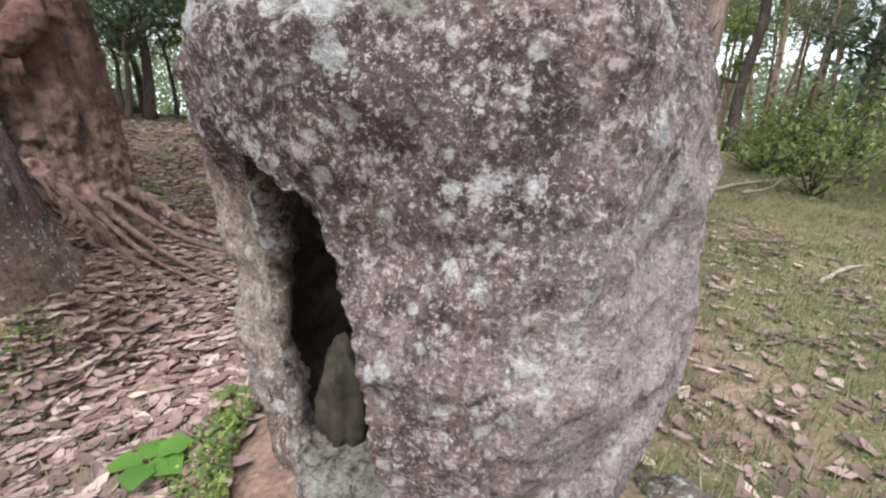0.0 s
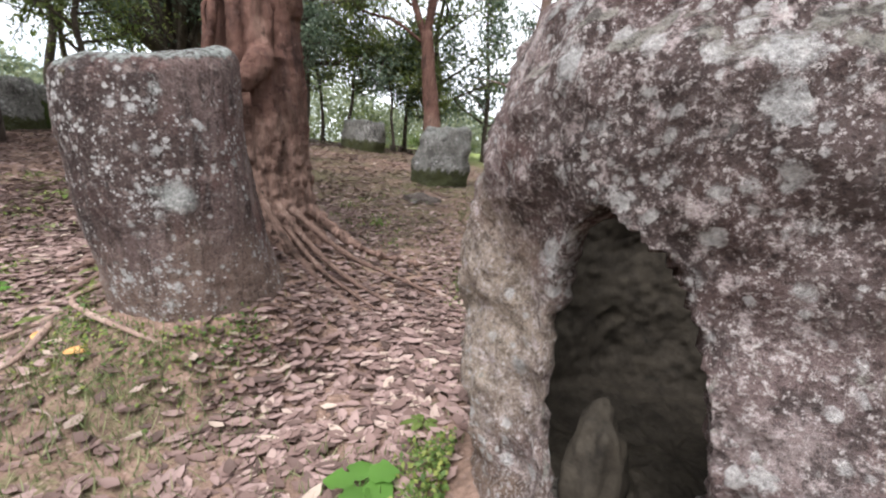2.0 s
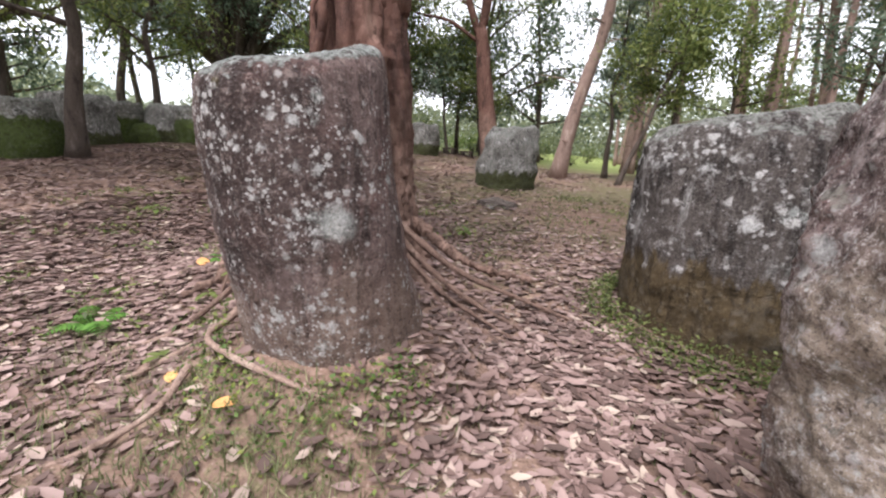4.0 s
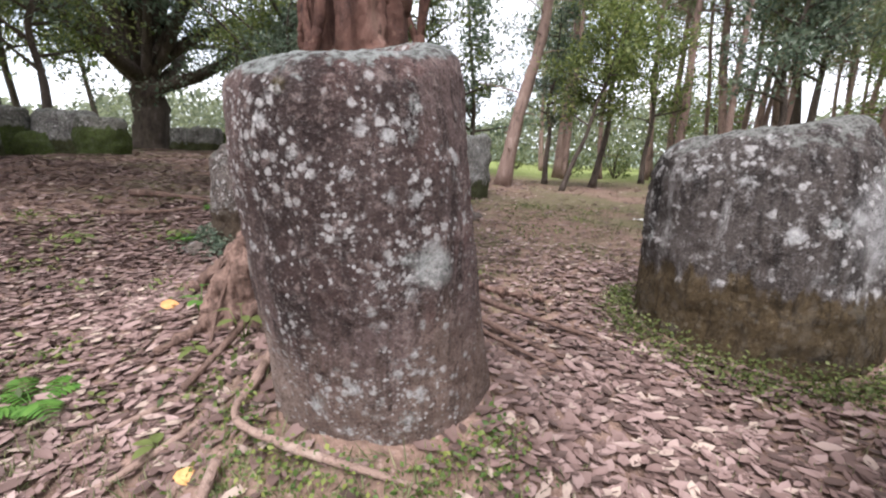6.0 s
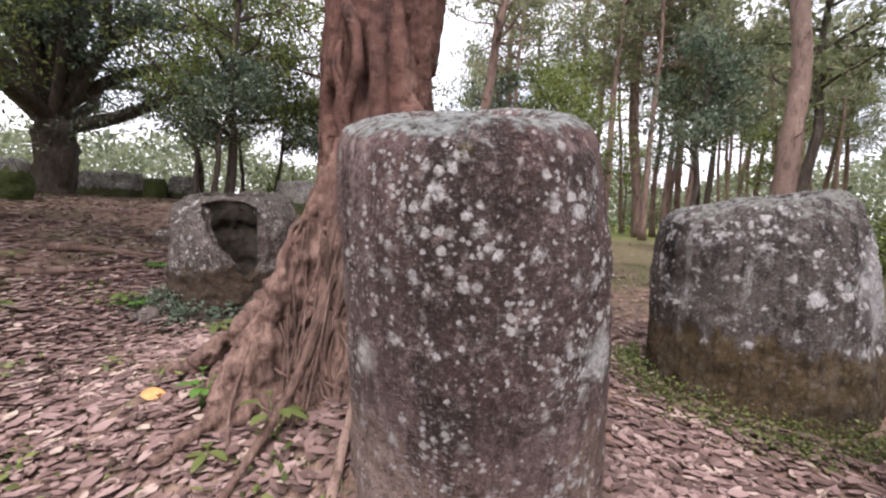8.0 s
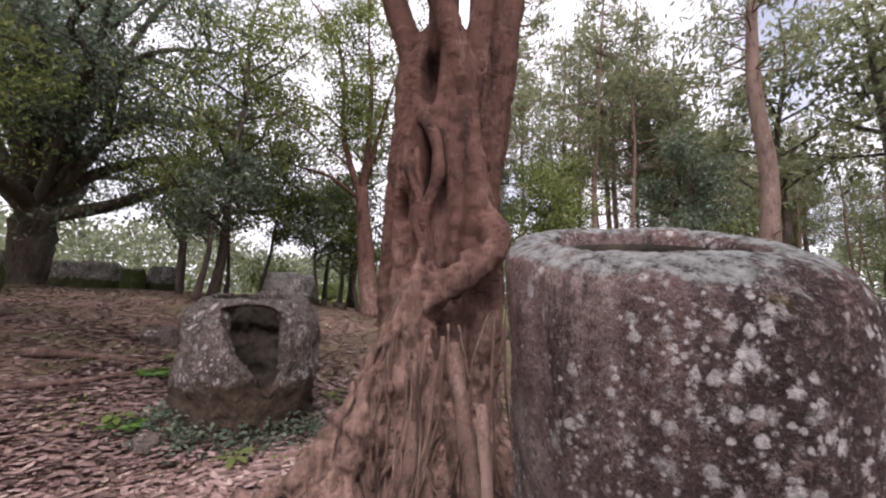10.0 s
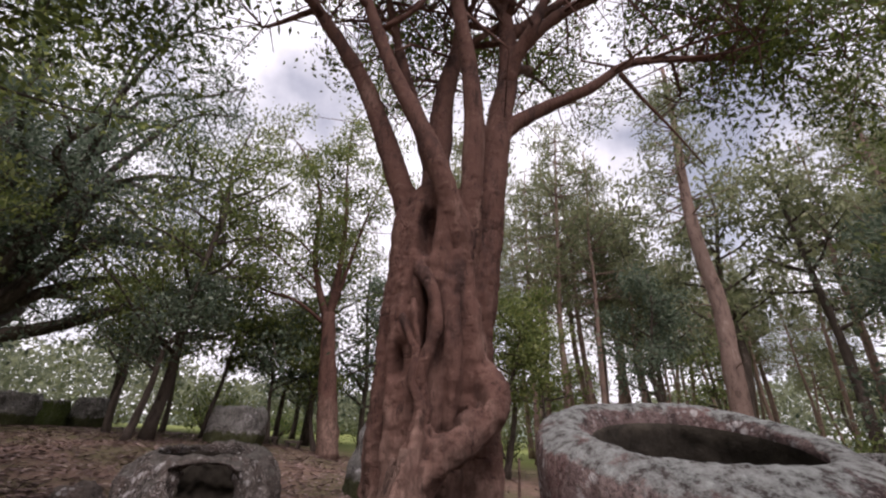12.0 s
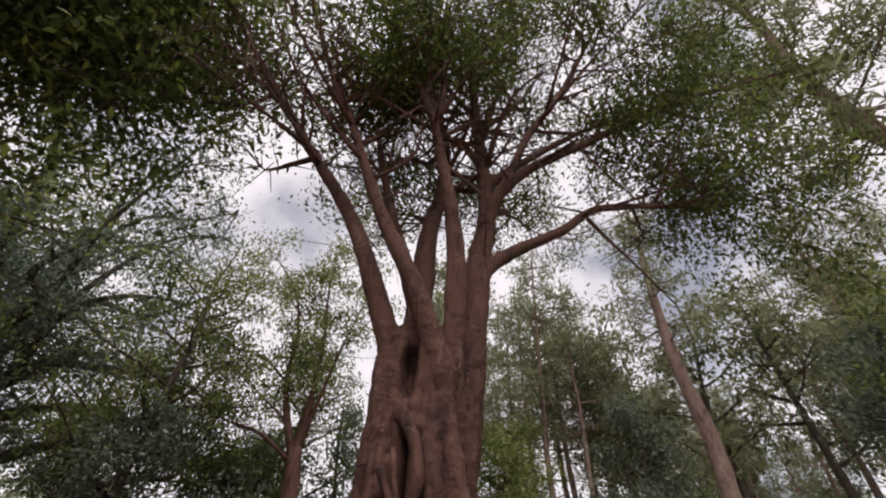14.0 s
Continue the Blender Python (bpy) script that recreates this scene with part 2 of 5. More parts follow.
M_STONE_C = stone("stone_lichened", (0.028, 0.023, 0.021), (0.085, 0.071, 0.064), (0.42, 0.40, 0.385), 0.20, 1.15, moss=(0.105, 0.074, 0.038), moss_level=0.60, rust=0.1, salt=0.15, spot=0.85, stains=(((0.60, -0.66, 1.10), 0.42, (0.50, 0.48, 0.47)),))
M_STONE_D = stone("stone_mottled", (0.04, 0.034, 0.029), (0.10, 0.081, 0.070), (0.28, 0.245, 0.22), 0.5, 0.62, moss=(0.080, 0.056, 0.036), moss_level=0.42, crust_tint=(0.17, 0.155, 0.135), crust_at=0.62)
M_STONE_FAR = stone("stone_far", (0.05, 0.047, 0.042), (0.14, 0.132, 0.12), (0.30, 0.29, 0.27), 0.6, 0.5, moss=(0.06, 0.065, 0.02), moss_level=0.40, rust=0.1)
M_STONE_MOSS = stone("stone_mossy", (0.05, 0.05, 0.04), (0.15, 0.14, 0.12), (0.30, 0.29, 0.27), 0.6, 0.5, moss=(0.06, 0.085, 0.014), moss_level=0.85, rust=0.1)
# jar hollows: the shade inside is put into this near-black stone colour
M_STONE_IN = plain("stone_shaded_inside", (0.016, 0.013, 0.010), (0.062, 0.051, 0.038), 11.0, 0.85, 1.0)
M_BARK_FIG = bark("bark_red_fig", (0.036, 0.020, 0.017), (0.112, 0.058, 0.045), (0.23, 0.142, 0.112), foot=(0.30, 0.195, 0.155))
M_ROOT = bark("bark_root", (0.045, 0.030, 0.024), (0.15, 0.095, 0.075), (0.31, 0.22, 0.18), 0.6, 2.0)
M_ROOT_PALE = bark("bark_root_pale", (0.13, 0.085, 0.065), (0.30, 0.205, 0.165), (0.44, 0.34, 0.28), 0.5, 2.0)
M_BARK_PINE = bark("bark_pine", (0.08, 0.055, 0.045), (0.22, 0.15, 0.125), (0.34, 0.26, 0.22), 0.4, 1.6)
M_BARK_DARK = bark("bark_dark", (0.03, 0.024, 0.02), (0.085, 0.066, 0.055), (0.17, 0.14, 0.12), 0.4, 1.4)
M_LEAF_FIG = leafy("leaf_fig", [(0.0, (0.036, 0.050, 0.015)), (0.5, (0.090, 0.125, 0.032)), (0.85, (0.145, 0.19, 0.045)), (1.0, (0.24, 0.27, 0.06))])
M_LEAF_DARK = leafy("leaf_dark", [(0.0, (0.055, 0.085, 0.055)), (0.6, (0.13, 0.17, 0.115)), (1.0, (0.24, 0.28, 0.205))])
M_LEAF_MID = leafy("leaf_mid", [(0.0, (0.07, 0.095, 0.030)), (0.5, (0.15, 0.19, 0.058)), (1.0, (0.29, 0.32, 0.11))], through_light=0.5)
M_LEAF_PINE = leafy("leaf_pine", [(0.0, (0.12, 0.14, 0.075)), (0.5, (0.21, 0.235, 0.125)), (1.0, (0.34, 0.355, 0.20))], through_light=0.5)
# far leaves and hills: lightened colours stand in for the haze of distance
M_LEAF_FAR = leafy("leaf_far_hazed", [(0.0, (0.13, 0.155, 0.10)), (0.5, (0.21, 0.235, 0.15)), (1.0, (0.32, 0.345, 0.21))], through_light=0.5)
M_HILL = plain("far_hill_hazed", (0.16, 0.20, 0.17), (0.24, 0.28, 0.24), 0.05, 1.0, 0.0)
M_WEED = leafy("leaf_weed", [(0.0, (0.055, 0.10, 0.024)), (0.5, (0.12, 0.18, 0.045)), (1.0, (0.26, 0.28, 0.075))])
M_FERN = leafy("leaf_fern", [(0.0, (0.07, 0.17, 0.03)), (1.0, (0.13, 0.26, 0.05))])
M_GRASS = leafy("grass", [(0.0, (0.085, 0.105, 0.042)), (0.5, (0.155, 0.175, 0.075)), (1.0, (0.30, 0.285, 0.155))], 0.6)
M_LITTER = leafy("dry_leaves", [(0.0, (0.075, 0.049, 0.041)), (0.3, (0.145, 0.092, 0.079)), (0.6, (0.225, 0.148, 0.131)), (0.88, (0.32, 0.225, 0.203)), (1.0, (0.42, 0.335, 0.27))], 0.65, 0.12)
M_STICK = plain("dead_wood", (0.12, 0.085, 0.07), (0.34, 0.26, 0.22), 20.0)
M_WHITE = plain("white_paper", (0.62, 0.62, 0.6), (0.75, 0.75, 0.73), 8.0)
M_ROCK = stone("rock_low", (0.05, 0.04, 0.035), (0.13, 0.105, 0.09), (0.24, 0.20, 0.175), 0.7, 0.3, top=False, salt=0.2)


def soil():
    n = Nodes("soil", 0.95, 0.1)
    v = n.coords((1, 1, 1), False)
    col = n.ramp(n.noise(v, 7.0, 8, 0.7), [(0.3, (0.085, 0.058, 0.045)), (0.5, (0.20, 0.13, 0.10)), (0.7, (0.31, 0.21, 0.17))])
    # short green growth in patches
    g = n.math("ADD", n.noise(v, 0.55, 5, 0.6), n.math("MULTIPLY", n.math("SUBTRACT", n.noise(v, 14.0, 5, 0.8), 0.5), 0.8))
    sx = n.add("ShaderNodeSeparateXYZ")
    n.link(v, sx.inputs["Vector"])
    rightward = n.math("MULTIPLY", n.step(sx.outputs["X"], 0.0, 2.4), 0.22)
    far = n.math("MULTIPLY", n.step(sx.outputs["Y"], 4.5, 9.0), 0.13)
    g = n.math("ADD", g, n.math("ADD", rightward, far))
    gcol = n.ramp(n.noise(v, 40.0, 4, 0.7), [(0.3, (0.065, 0.068, 0.032)), (0.7, (0.16, 0.155, 0.075))])
    col = n.mix(n.math("MULTIPLY", n.step(g, 0.56, 0.70), 0.72), col, gcol)
    # sunlit meadow past the wood's edge
    away = n.add("ShaderNodeVectorMath")
    away.operation = "LENGTH"
    n.link(v, away.inputs[0])
    mead = n.ramp(n.noise(v, 0.4, 6, 0.7), [(0.3, (0.12, 0.16, 0.045)), (0.7, (0.24, 0.27, 0.09))])
    col = n.mix(n.step(away.outputs["Value"], 17.0, 28.0), col, mead)
    # flecks like crumbled leaves
    d, rnd = n.spots(v, 34.0)
    sep = n.add("ShaderNodeSeparateColor")
    n.link(rnd, sep.inputs["Color"])
    fl = n.math("MULTIPLY", n.step(d, 0.42, 0.30), n.step(sep.outputs["Red"], 0.45, 0.5))
    col = n.mix(n.math("MULTIPLY", fl, 0.5), col, n.ramp(sep.outputs["Green"], [(0.0, (0.12, 0.08, 0.065)), (1.0, (0.38, 0.27, 0.23))]))
    n.bump(n.math("ADD", n.noise(v, 30.0, 6, 0.75), d), 0.8, 0.02)
    return n.colour(col)


M_SOIL = soil()


# ---- mesh tools ----
class Shape:
    """Verts and faces gathered for one mesh."""

    def __init__(self):
        self.v, self.f = [], []

    def tube(self, pts, radii, seg=8, wob=0.0, seed=0.0, cap=True):
        pts = [Vector(p) for p in pts]
        start = len(self.v)
        side = None
        for i, p in enumerate(pts):
            a, b = pts[max(i - 1, 0)], pts[min(i + 1, len(pts) - 1)]
            way = (b - a).normalized()
            if side is None:
                side = way.orthogonal().normalized()
            side = (side - way * side.dot(way)).normalized()
            up = way.cross(side)
            for k in range(seg):
                ang = 2 * math.pi * k / seg
                d = side * math.cos(ang) + up * math.sin(ang)
                r = radii[i]
                if wob:
                    q = p + d * radii[i]
                    r *= 1 + wob * (noise.noise(q * 5.0 + Vector((seed, 0, 0))) + 0.45 * noise.noise(q * 17.0) + 0.25 * noise.noise(q * 40.0))
                self.v.append(tuple(p + d * r))
        for i in range(len(pts) - 1):
            for k in range(seg):
                a = start + i * seg + k
                b = start + i * seg + (k + 1) % seg
                self.f.append((a, b, b + seg, a + seg))
        if cap:
            self.f.append(tuple(start + k for k in reversed(range(seg))))
            self.f.append(tuple(start + (len(pts) - 1) * seg + k for k in range(seg)))

    def add(self, verts, faces):
        o = len(self.v)
        self.v.extend(map(tuple, verts))
        self.f.extend(tuple(o + i for i in fc) for fc in faces)

    def mesh(self, name, mat, smooth=True):
        me = bpy.data.meshes.new(name)
        me.from_pydata(self.v, [], self.f)
        me.materials.append(mat)
        if smooth:
            me.polygons.foreach_set("use_smooth", [True] * len(me.polygons))
        me.update()
        return me


def blades(centres, lengths, widths, rng, flat=0.5, fold=0.15, droop=0.0):
    """Leaf blades with a folded midrib, one island each: an array of eight verts a leaf."""
    n = len(centres)
    base = np.array([(0, 0, 0), (0.32, 0.5, 1), (0.32, -0.5, 1), (0.72, 0.36, 1), (0.72, -0.36, 1), (1, 0, 0), (0.32, 0, 0), (0.72, 0, 0)])
    yaw = rng.uniform(0, 2 * np.pi, n)
    pit = rng.normal(-droop, 1 - flat, n)
    rol = rng.normal(0, 1 - flat, n)
    ca, sa = np.cos(yaw), np.sin(yaw)
    cp, sp = np.cos(pit), np.sin(pit)
    cr, sr = np.cos(rol), np.sin(rol)
    ax = np.stack([ca * cp, sa * cp, sp], 1)
    sd = np.stack([-sa, ca, 0 * sa], 1)
    up = np.cross(ax, sd)
    side = sd * cr[:, None] + up * sr[:, None]
    nrm = np.cross(ax, side)
    out = np.empty((n, 8, 3))
    for i, (u, w, z) in enumerate(base):
        curl = (u - 0.5) ** 2 * fold * 2.2
        out[:, i] = centres + ax * ((u - 0.5) * lengths)[:, None] + side * (w * widths)[:, None] + nrm * ((z * fold * 0.5 * widths) + curl * lengths * 0.6)[:, None]
    return out


def cards(centres, lengths, widths, rng, flat=0.3, droop=0.2):
    """Small pointed leaves of two bent halves: four verts and two triangles each."""
    n = len(centres)
    yaw = rng.uniform(0, 2 * np.pi, n)
    pit = rng.normal(-droop, 1 - flat, n)
    rol = rng.normal(0, 1 - flat, n)
    ax = np.stack([np.cos(yaw) * np.cos(pit), np.sin(yaw) * np.cos(pit), np.sin(pit)], 1)
    sd = np.stack([-np.sin(yaw), np.cos(yaw), 0 * yaw], 1)
    up = np.cross(ax, sd)
    side = sd * np.cos(rol)[:, None] + up * np.sin(rol)[:, None]
    nrm = np.cross(ax, side)
    L, W = lengths[:, None], widths[:, None]
    out = np.empty((n, 4, 3))
    out[:, 0] = centres - ax * L * 0.5
    out[:, 1] = centres - ax * L * 0.05 + side * W * 0.5 + nrm * W * 0.15
    out[:, 2] = centres + ax * L * 0.5
    out[:, 3] = centres - ax * L * 0.05 - side * W * 0.5 + nrm * W * 0.15
    return out


def card_mesh(name, quads, mat):
    """One mesh of many small leaves, two triangles each."""
    n = len(quads)
    me = bpy.data.meshes.new(name)
    me.vertices.add(4 * n)
    me.vertices.foreach_set("co", quads.reshape(-1).astype(np.float32))
    idx = (np.arange(n) * 4)[:, None] + np.array([0, 1, 2, 0, 2, 3])
    me.loops.add(6 * n)
    me.loops.foreach_set("vertex_index", idx.reshape(-1).astype(np.int32))
    me.polygons.add(2 * n)
    me.polygons.foreach_set("loop_start", (np.arange(2 * n) * 3).astype(np.int32))
    me.polygons.foreach_set("loop_total", np.full(2 * n, 3, np.int32))
    me.materials.append(mat)
    me.update(calc_edges=True)
    return me


def blade_mesh(name, verts, mat):
    n = len(verts)
    tri = np.array([(0, 2, 6), (0, 6, 1), (6, 2, 4), (6, 4, 7), (1, 6, 7), (1, 7, 3), (7, 4, 5), (3, 7, 5)])
    me = bpy.data.meshes.new(name)
    me.vertices.add(8 * n)
    me.vertices.foreach_set("co", verts.reshape(-1).astype(np.float32))
    idx = (np.arange(n) * 8)[:, None] + tri.reshape(-1)
    me.loops.add(24 * n)
    me.loops.foreach_set("vertex_index", idx.reshape(-1).astype(np.int32))
    me.polygons.add(8 * n)
    me.polygons.foreach_set("loop_start", (np.arange(8 * n) * 3).astype(np.int32))
    me.polygons.foreach_set("loop_total", np.full(8 * n, 3, np.int32))
    me.materials.append(mat)
    me.update(calc_edges=True)
    return me


def thing(name, label, category, at=(0, 0, 0), group="", kind=""):
    ob = new(name)
    ob.location = at
    ob.empty_display_size = 0.2
    return tagged(ob, label, category, group, kind)


def child(name, me, parent, label=""):
    """Links a mesh, given in the world's own coordinates less the parent's place, as a part."""
    ob = new(name, me)
    ob.parent = parent
    return tagged(ob, label)


# ---- ground ----
JAR_A, JAR_B, JAR_C, JAR_D = (0.55, 1.84), (-2.41, 2.29), (-0.05, 4.46), (-5.53, 5.30)


def soft(x, k):
    return np.logaddexp(0, x / k) * k


def ground(x, y):
    """Height of the ground: nearly level by the near jars, rising ahead and to the left, then flattening."""
    x, y = np.asarray(x, float), np.asarray(y, float)
    ahead = 0.070 * (soft(y - 2.2, 0.8) - soft(y - 13.5, 3.0))
    left = 0.150 * (soft(-x - 4.6, 0.8) - soft(-x - 10.5, 1.5)) + 0.02 * (soft(-x - 10.5, 2.0) - soft(-x - 30.0, 4.0))
    left = left * (0.55 + 0.45 / (1 + np.exp(-(y + 1.0) / 1.5)))
    z = ahead + left
    for (cx, cy), h, r in ((JAR_A, 0.20, 1.12), (JAR_B, 0.40, 0.86), (JAR_C, 0.08, 1.1), (JAR_D, 0.10, 1.0), ((-3.60, 3.40), 0.35, 1.35)):
        d = np.hypot(x - cx, y - cy) / r
        z = z + h * np.exp(-d ** 4)
    z = z + 0.03 * np.sin(x * 1.7 + 0.6 * y) * np.sin(y * 1.3 - 0.4 * x) + 0.015 * np.sin(x * 4.1 + y) * np.sin(y * 3.7)
    return z


def gz(x, y):
    return float(ground(x, y))


def graded(lo, hi, step, far):
    """Coordinates that are even between lo and hi and widen towards far."""
    inner = list(np.arange(lo, hi + step, step))
    a, s = [], step
    p = inner[-1]
    while p < far:
        s *= 1.16
        p += s
        a.append(p)
    b, s = [], step
    p = inner[0]
    while p > -far:
        s *= 1.16
        p -= s
        b.append(p)
    return np.array(b[::-1] + inner + a)


gx, gy = graded(-6.5, 3.5, 0.07, 700), graded(-1.2, 7.0, 0.07, 700)
X, Y = np.meshgrid(gx, gy)
Z = ground(X, Y)
near = (np.abs(X + 1.5) < 9) & (np.abs(Y - 3) < 9)
for j, i in zip(*np.nonzero(near)):
    Z[j, i] += 0.035 * noise.fractal(Vector((X[j, i], Y[j, i], 0)) * 3.2, 1.0, 2.0, 4)
nx, ny = len(gx), len(gy)
gme = bpy.data.meshes.new("ground")
ids = np.arange(nx * ny).reshape(ny, nx)
quads = np.stack([ids[:-1, :-1], ids[:-1, 1:], ids[1:, 1:], ids[1:, :-1]], -1).reshape(-1, 4)
gme.from_pydata(np.stack([X, Y, Z], -1).reshape(-1, 3).tolist(), [], quads.tolist())
gme.polygons.foreach_set("use_smooth", [True] * len(gme.polygons))
gme.materials.append(M_SOIL)
tagged(new("ground", gme), "reddish bare soil with moss and short grass under leaf litter", "ground", kind="structure")


# ---- stone jars ----
def jar_mesh(name, mat, base, profile, inner, seg, step, lean=(0, 0), rim_slope=(0, 0), oval=(1, 0), rough=(0.012, 0.006), cutters=(), seed=0.0, dents=(), axis=()):
    """A hollow stone jar: outer profile (radius, height) from foot to rim, inner wall down to its floor, all uneven."""
    pts = [Vector((r, z)) for r, z in list(profile) + list(inner)]
    line = []
    rim = 0
    for i, (a, b) in enumerate(zip(pts, pts[1:])):
        if i == len(profile) + 1:
            rim = len(line)
        k = max(1, int((b - a).length / step))
        line += [a.lerp(b, i / k) for i in range(k)]
    line.append(pts[-1])
    # round the profile's corners a little
    for _ in range(3):
        line = [line[0]] + [(line[i - 1] + line[i] * 2 + line[i + 1]) / 4 for i in range(1, len(line) - 1)] + [line[-1]]
    top = max(p.y for p in line)
    s = Shape()
    for i, p in enumerate(line):
        sink = 0.5 if i >= rim else 1.0
        w = (max(p.y, 0) / top) ** 2.0
        for k in range(seg):
            a = 2 * math.pi * k / seg
            r = p.x
            for az, wide, amount, ztop in dents:
                da = (math.degrees(a) - az + 180) % 360 - 180
                r *= 1 - sink * amount * math.exp(-(da / wide) ** 2) / (1 + math.exp((p.y - ztop) / 0.08))
            x, y = r * math.cos(a) * oval[0], r * math.sin(a)
            z = p.y + w * (rim_slope[0] * x + rim_slope[1] * y)
            if axis:
                x += float(np.interp(p.y, axis[0], axis[1]))
                y += float(np.interp(p.y, axis[0], axis[2]))
            s.v.append((x + lean[0] * p.y, y + lean[1] * p.y, z))
    n = len(line)
    for i in range(n - 1):
        for k in range(seg):
            a, b = i * seg + k, i * seg + (k + 1) % seg
            s.f.append((a, b, b + seg, a + seg))
    s.f.append(tuple(reversed(range(seg))))
    s.f.append(tuple((n - 1) * seg + k for k in range(seg)))
    me = s.mesh(name, mat)
    # inner wall faces get the stone with the hollow's shade in its colour
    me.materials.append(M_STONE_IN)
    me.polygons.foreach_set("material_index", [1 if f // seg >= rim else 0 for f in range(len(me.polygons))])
    if cutters:
        ob = new(name, me)
        tools = []
        for c in cutters:
            cob = new("cutter", c.mesh("cutter", mat))
            tools.append(cob)
            md = ob.modifiers.new("cut", "BOOLEAN")
            md.operation, md.solver, md.object = "DIFFERENCE", "EXACT", cob
        bpy.context.view_layer.update()
        done = bpy.data.meshes.new_from_object(ob.evaluated_get(bpy.context.evaluated_depsgraph_get()))
        for o in (ob, *tools):
            bpy.data.objects.remove(o)
        me = done
        me.name = name
    bm = bmesh.new()
    bm.from_mesh(me)
    bm.normal_update()
    off = Vector((seed, seed * 0.7, 0))
    moves = []
    for vert in bm.verts:
        p = vert.co + off
        d = rough[0] * 3.0 * noise.fractal(p * 2.2, 1.0, 2.0, 3) + rough[0] * noise.fractal(p * 9.0, 0.9, 2.0, 3)
        d += rough[1] * noise.noise(p * 30.0) + rough[1] * 0.8 * noise.noise(p * 60.0)
        moves.append(vert.normal * d)
    for vert, d in zip(bm.verts, moves):
        vert.co += d
    bm.to_mesh(me)
    bm.free()
    me.polygons.foreach_set("use_smooth", [True] * len(me.polygons))
    me.update()
    return me


def jar(name, me, at, label, group="stone jars"):
    ob = new(name, me)
    ob.location = at
    return tagged(ob, label, "stone jar", group)


def radial_cutter(outline, r0, r1, step=0.02, centre=(0, 0), flare=0.0):
    """A solid whose outline is given as (angle in degrees, height), from radius r0 to r1."""
    pts = []
    for (a, z), (b, w) in zip(outline, outline[1:] + outline[:1]):
        k = max(2, int(math.hypot(math.radians(b - a) * 0.76, w - z) / step))
        pts += [(a + (b - a) * i / k, z + (w - z) * i / k) for i in range(k)]
    n = len(pts)
    s = Shape()
    rings = 12
    for j in range(rings + 1):
        r = r0 + (r1 - r0) * j / rings
        for a, z in pts:
            a -= flare * max(0.0, 0.60 - r) * min(1.0, max(0.0, (-112 - a) / 14))
            jit = 0.012 * noise.noise(Vector((a * 0.3, z * 20, r * 12)))
            s.v.append((centre[0] + (r) * math.cos(math.radians(a)) + jit, centre[1] + r * math.sin(math.radians(a)) + jit, z + jit))
    for j in range(rings):
        for k in range(n):
            a, b = j * n + k, j * n + (k + 1) % n
            s.f.append((a, b, b + n, a + n))
    s.f.append(tuple(reversed(range(n))))
    s.f.append(tuple(rings * n + k for k in range(n)))
    bm = bmesh.new()
    me = s.mesh("c", M_ROCK)
    bm.from_mesh(me)
    bmesh.ops.recalc_face_normals(bm, faces=bm.faces)
    out = Shape()
    bm.verts.index_update()
    out.v = [tuple(v.co) for v in bm.verts]
    out.f = [tuple(v.index for v in f.verts) for f in bm.faces]
    bm.free()
    return out


# the large jar with a broken slit in its side
za = gz(*JAR_A) - 0.12
slit = radial_cutter([(-119, 1.37), (-127, 1.31), (-134, 1.20), (-137, 1.05), (-137, 0.9), (-135, 0.78), (-131, 0.62), (-126, 0.46), (-110, 0.38), (-93, 0.38), (-95, 0.75), (-97, 0.9), (-100, 1.05), (-104, 1.18), (-110, 1.29)], 0.36, 1.05, flare=170.0)
slit.v = [(x, y, z - za) for x, y, z in slit.v]
JA = jar_mesh("stone_jar", M_STONE_A, JAR_A,
              [(0.0, -0.15), (0.70, -0.15), (0.76, 0.1), (0.82, 0.45), (0.85, 0.9), (0.83, 1.25), (0.79, 1.5), (0.70, 1.72), (0.56, 1.81)],
              [(0.46, 1.80), (0.40, 1.68), (0.52, 1.35), (0.63, 1.0), (0.62, 0.6), (0.55, 0.33), (0.0, 0.30)], 300, 0.016, lean=(0.01, 0.02), rough=(0.018, 0.011), cutters=(slit,), seed=3.0,
              dents=((222, 22, 0.24, 1.26), (259, 13, 0.11, 1.22), (330, 30, 0.04, 2.0)))
jar("stone_jar", JA, (JAR_A[0], JAR_A[1], za), "huge purplish stone jar, lichen-spotted, its side broken open")

zb = 0.26
JB = jar_mesh("stone_jar", M_STONE_B, JAR_B,
              [(0.0, -0.2), (0.555, -0.2), (0.55, 0.05), (0.535, 0.25), (0.51, 0.46), (0.49, 0.82), (0.485, 1.25), (0.485, 1.50), (0.48, 1.61), (0.455, 1.665), (0.40, 1.69), (0.34, 1.70)],
              [(0.300, 1.68), (0.292, 1.64), (0.35, 1.50), (0.385, 1.2), (0.37, 0.7), (0.30, 0.45), (0.0, 0.42)], 200, 0.016, rim_slope=(0.03, 0.29), rough=(0.006, 0.004), seed=11.0,
              dents=((268, 3, 0.02, 3.0), (235, 4, 0.025, 3.0), (250, 3, 0.015, 3.0), (222, 5, 0.02, 3.0), (286, 4, 0.015, 3.0), (205, 5, 0.03, 3.0), (150, 38, -0.09, 3.0)),
              axis=([h - zb for h in (0.05, 0.3, 0.7, 1.1, 1.5, 1.9, 2.1)], [0.0, -0.007, -0.011, -0.02, -0.05, -0.095, -0.12], [0.10, 0.048, -0.051, -0.146, -0.185, -0.17, -0.165]))
jar("stone_jar", JB, (JAR_B[0], JAR_B[1], zb), "tall streaked stone jar, grey lichened rim, leaning on a fig")

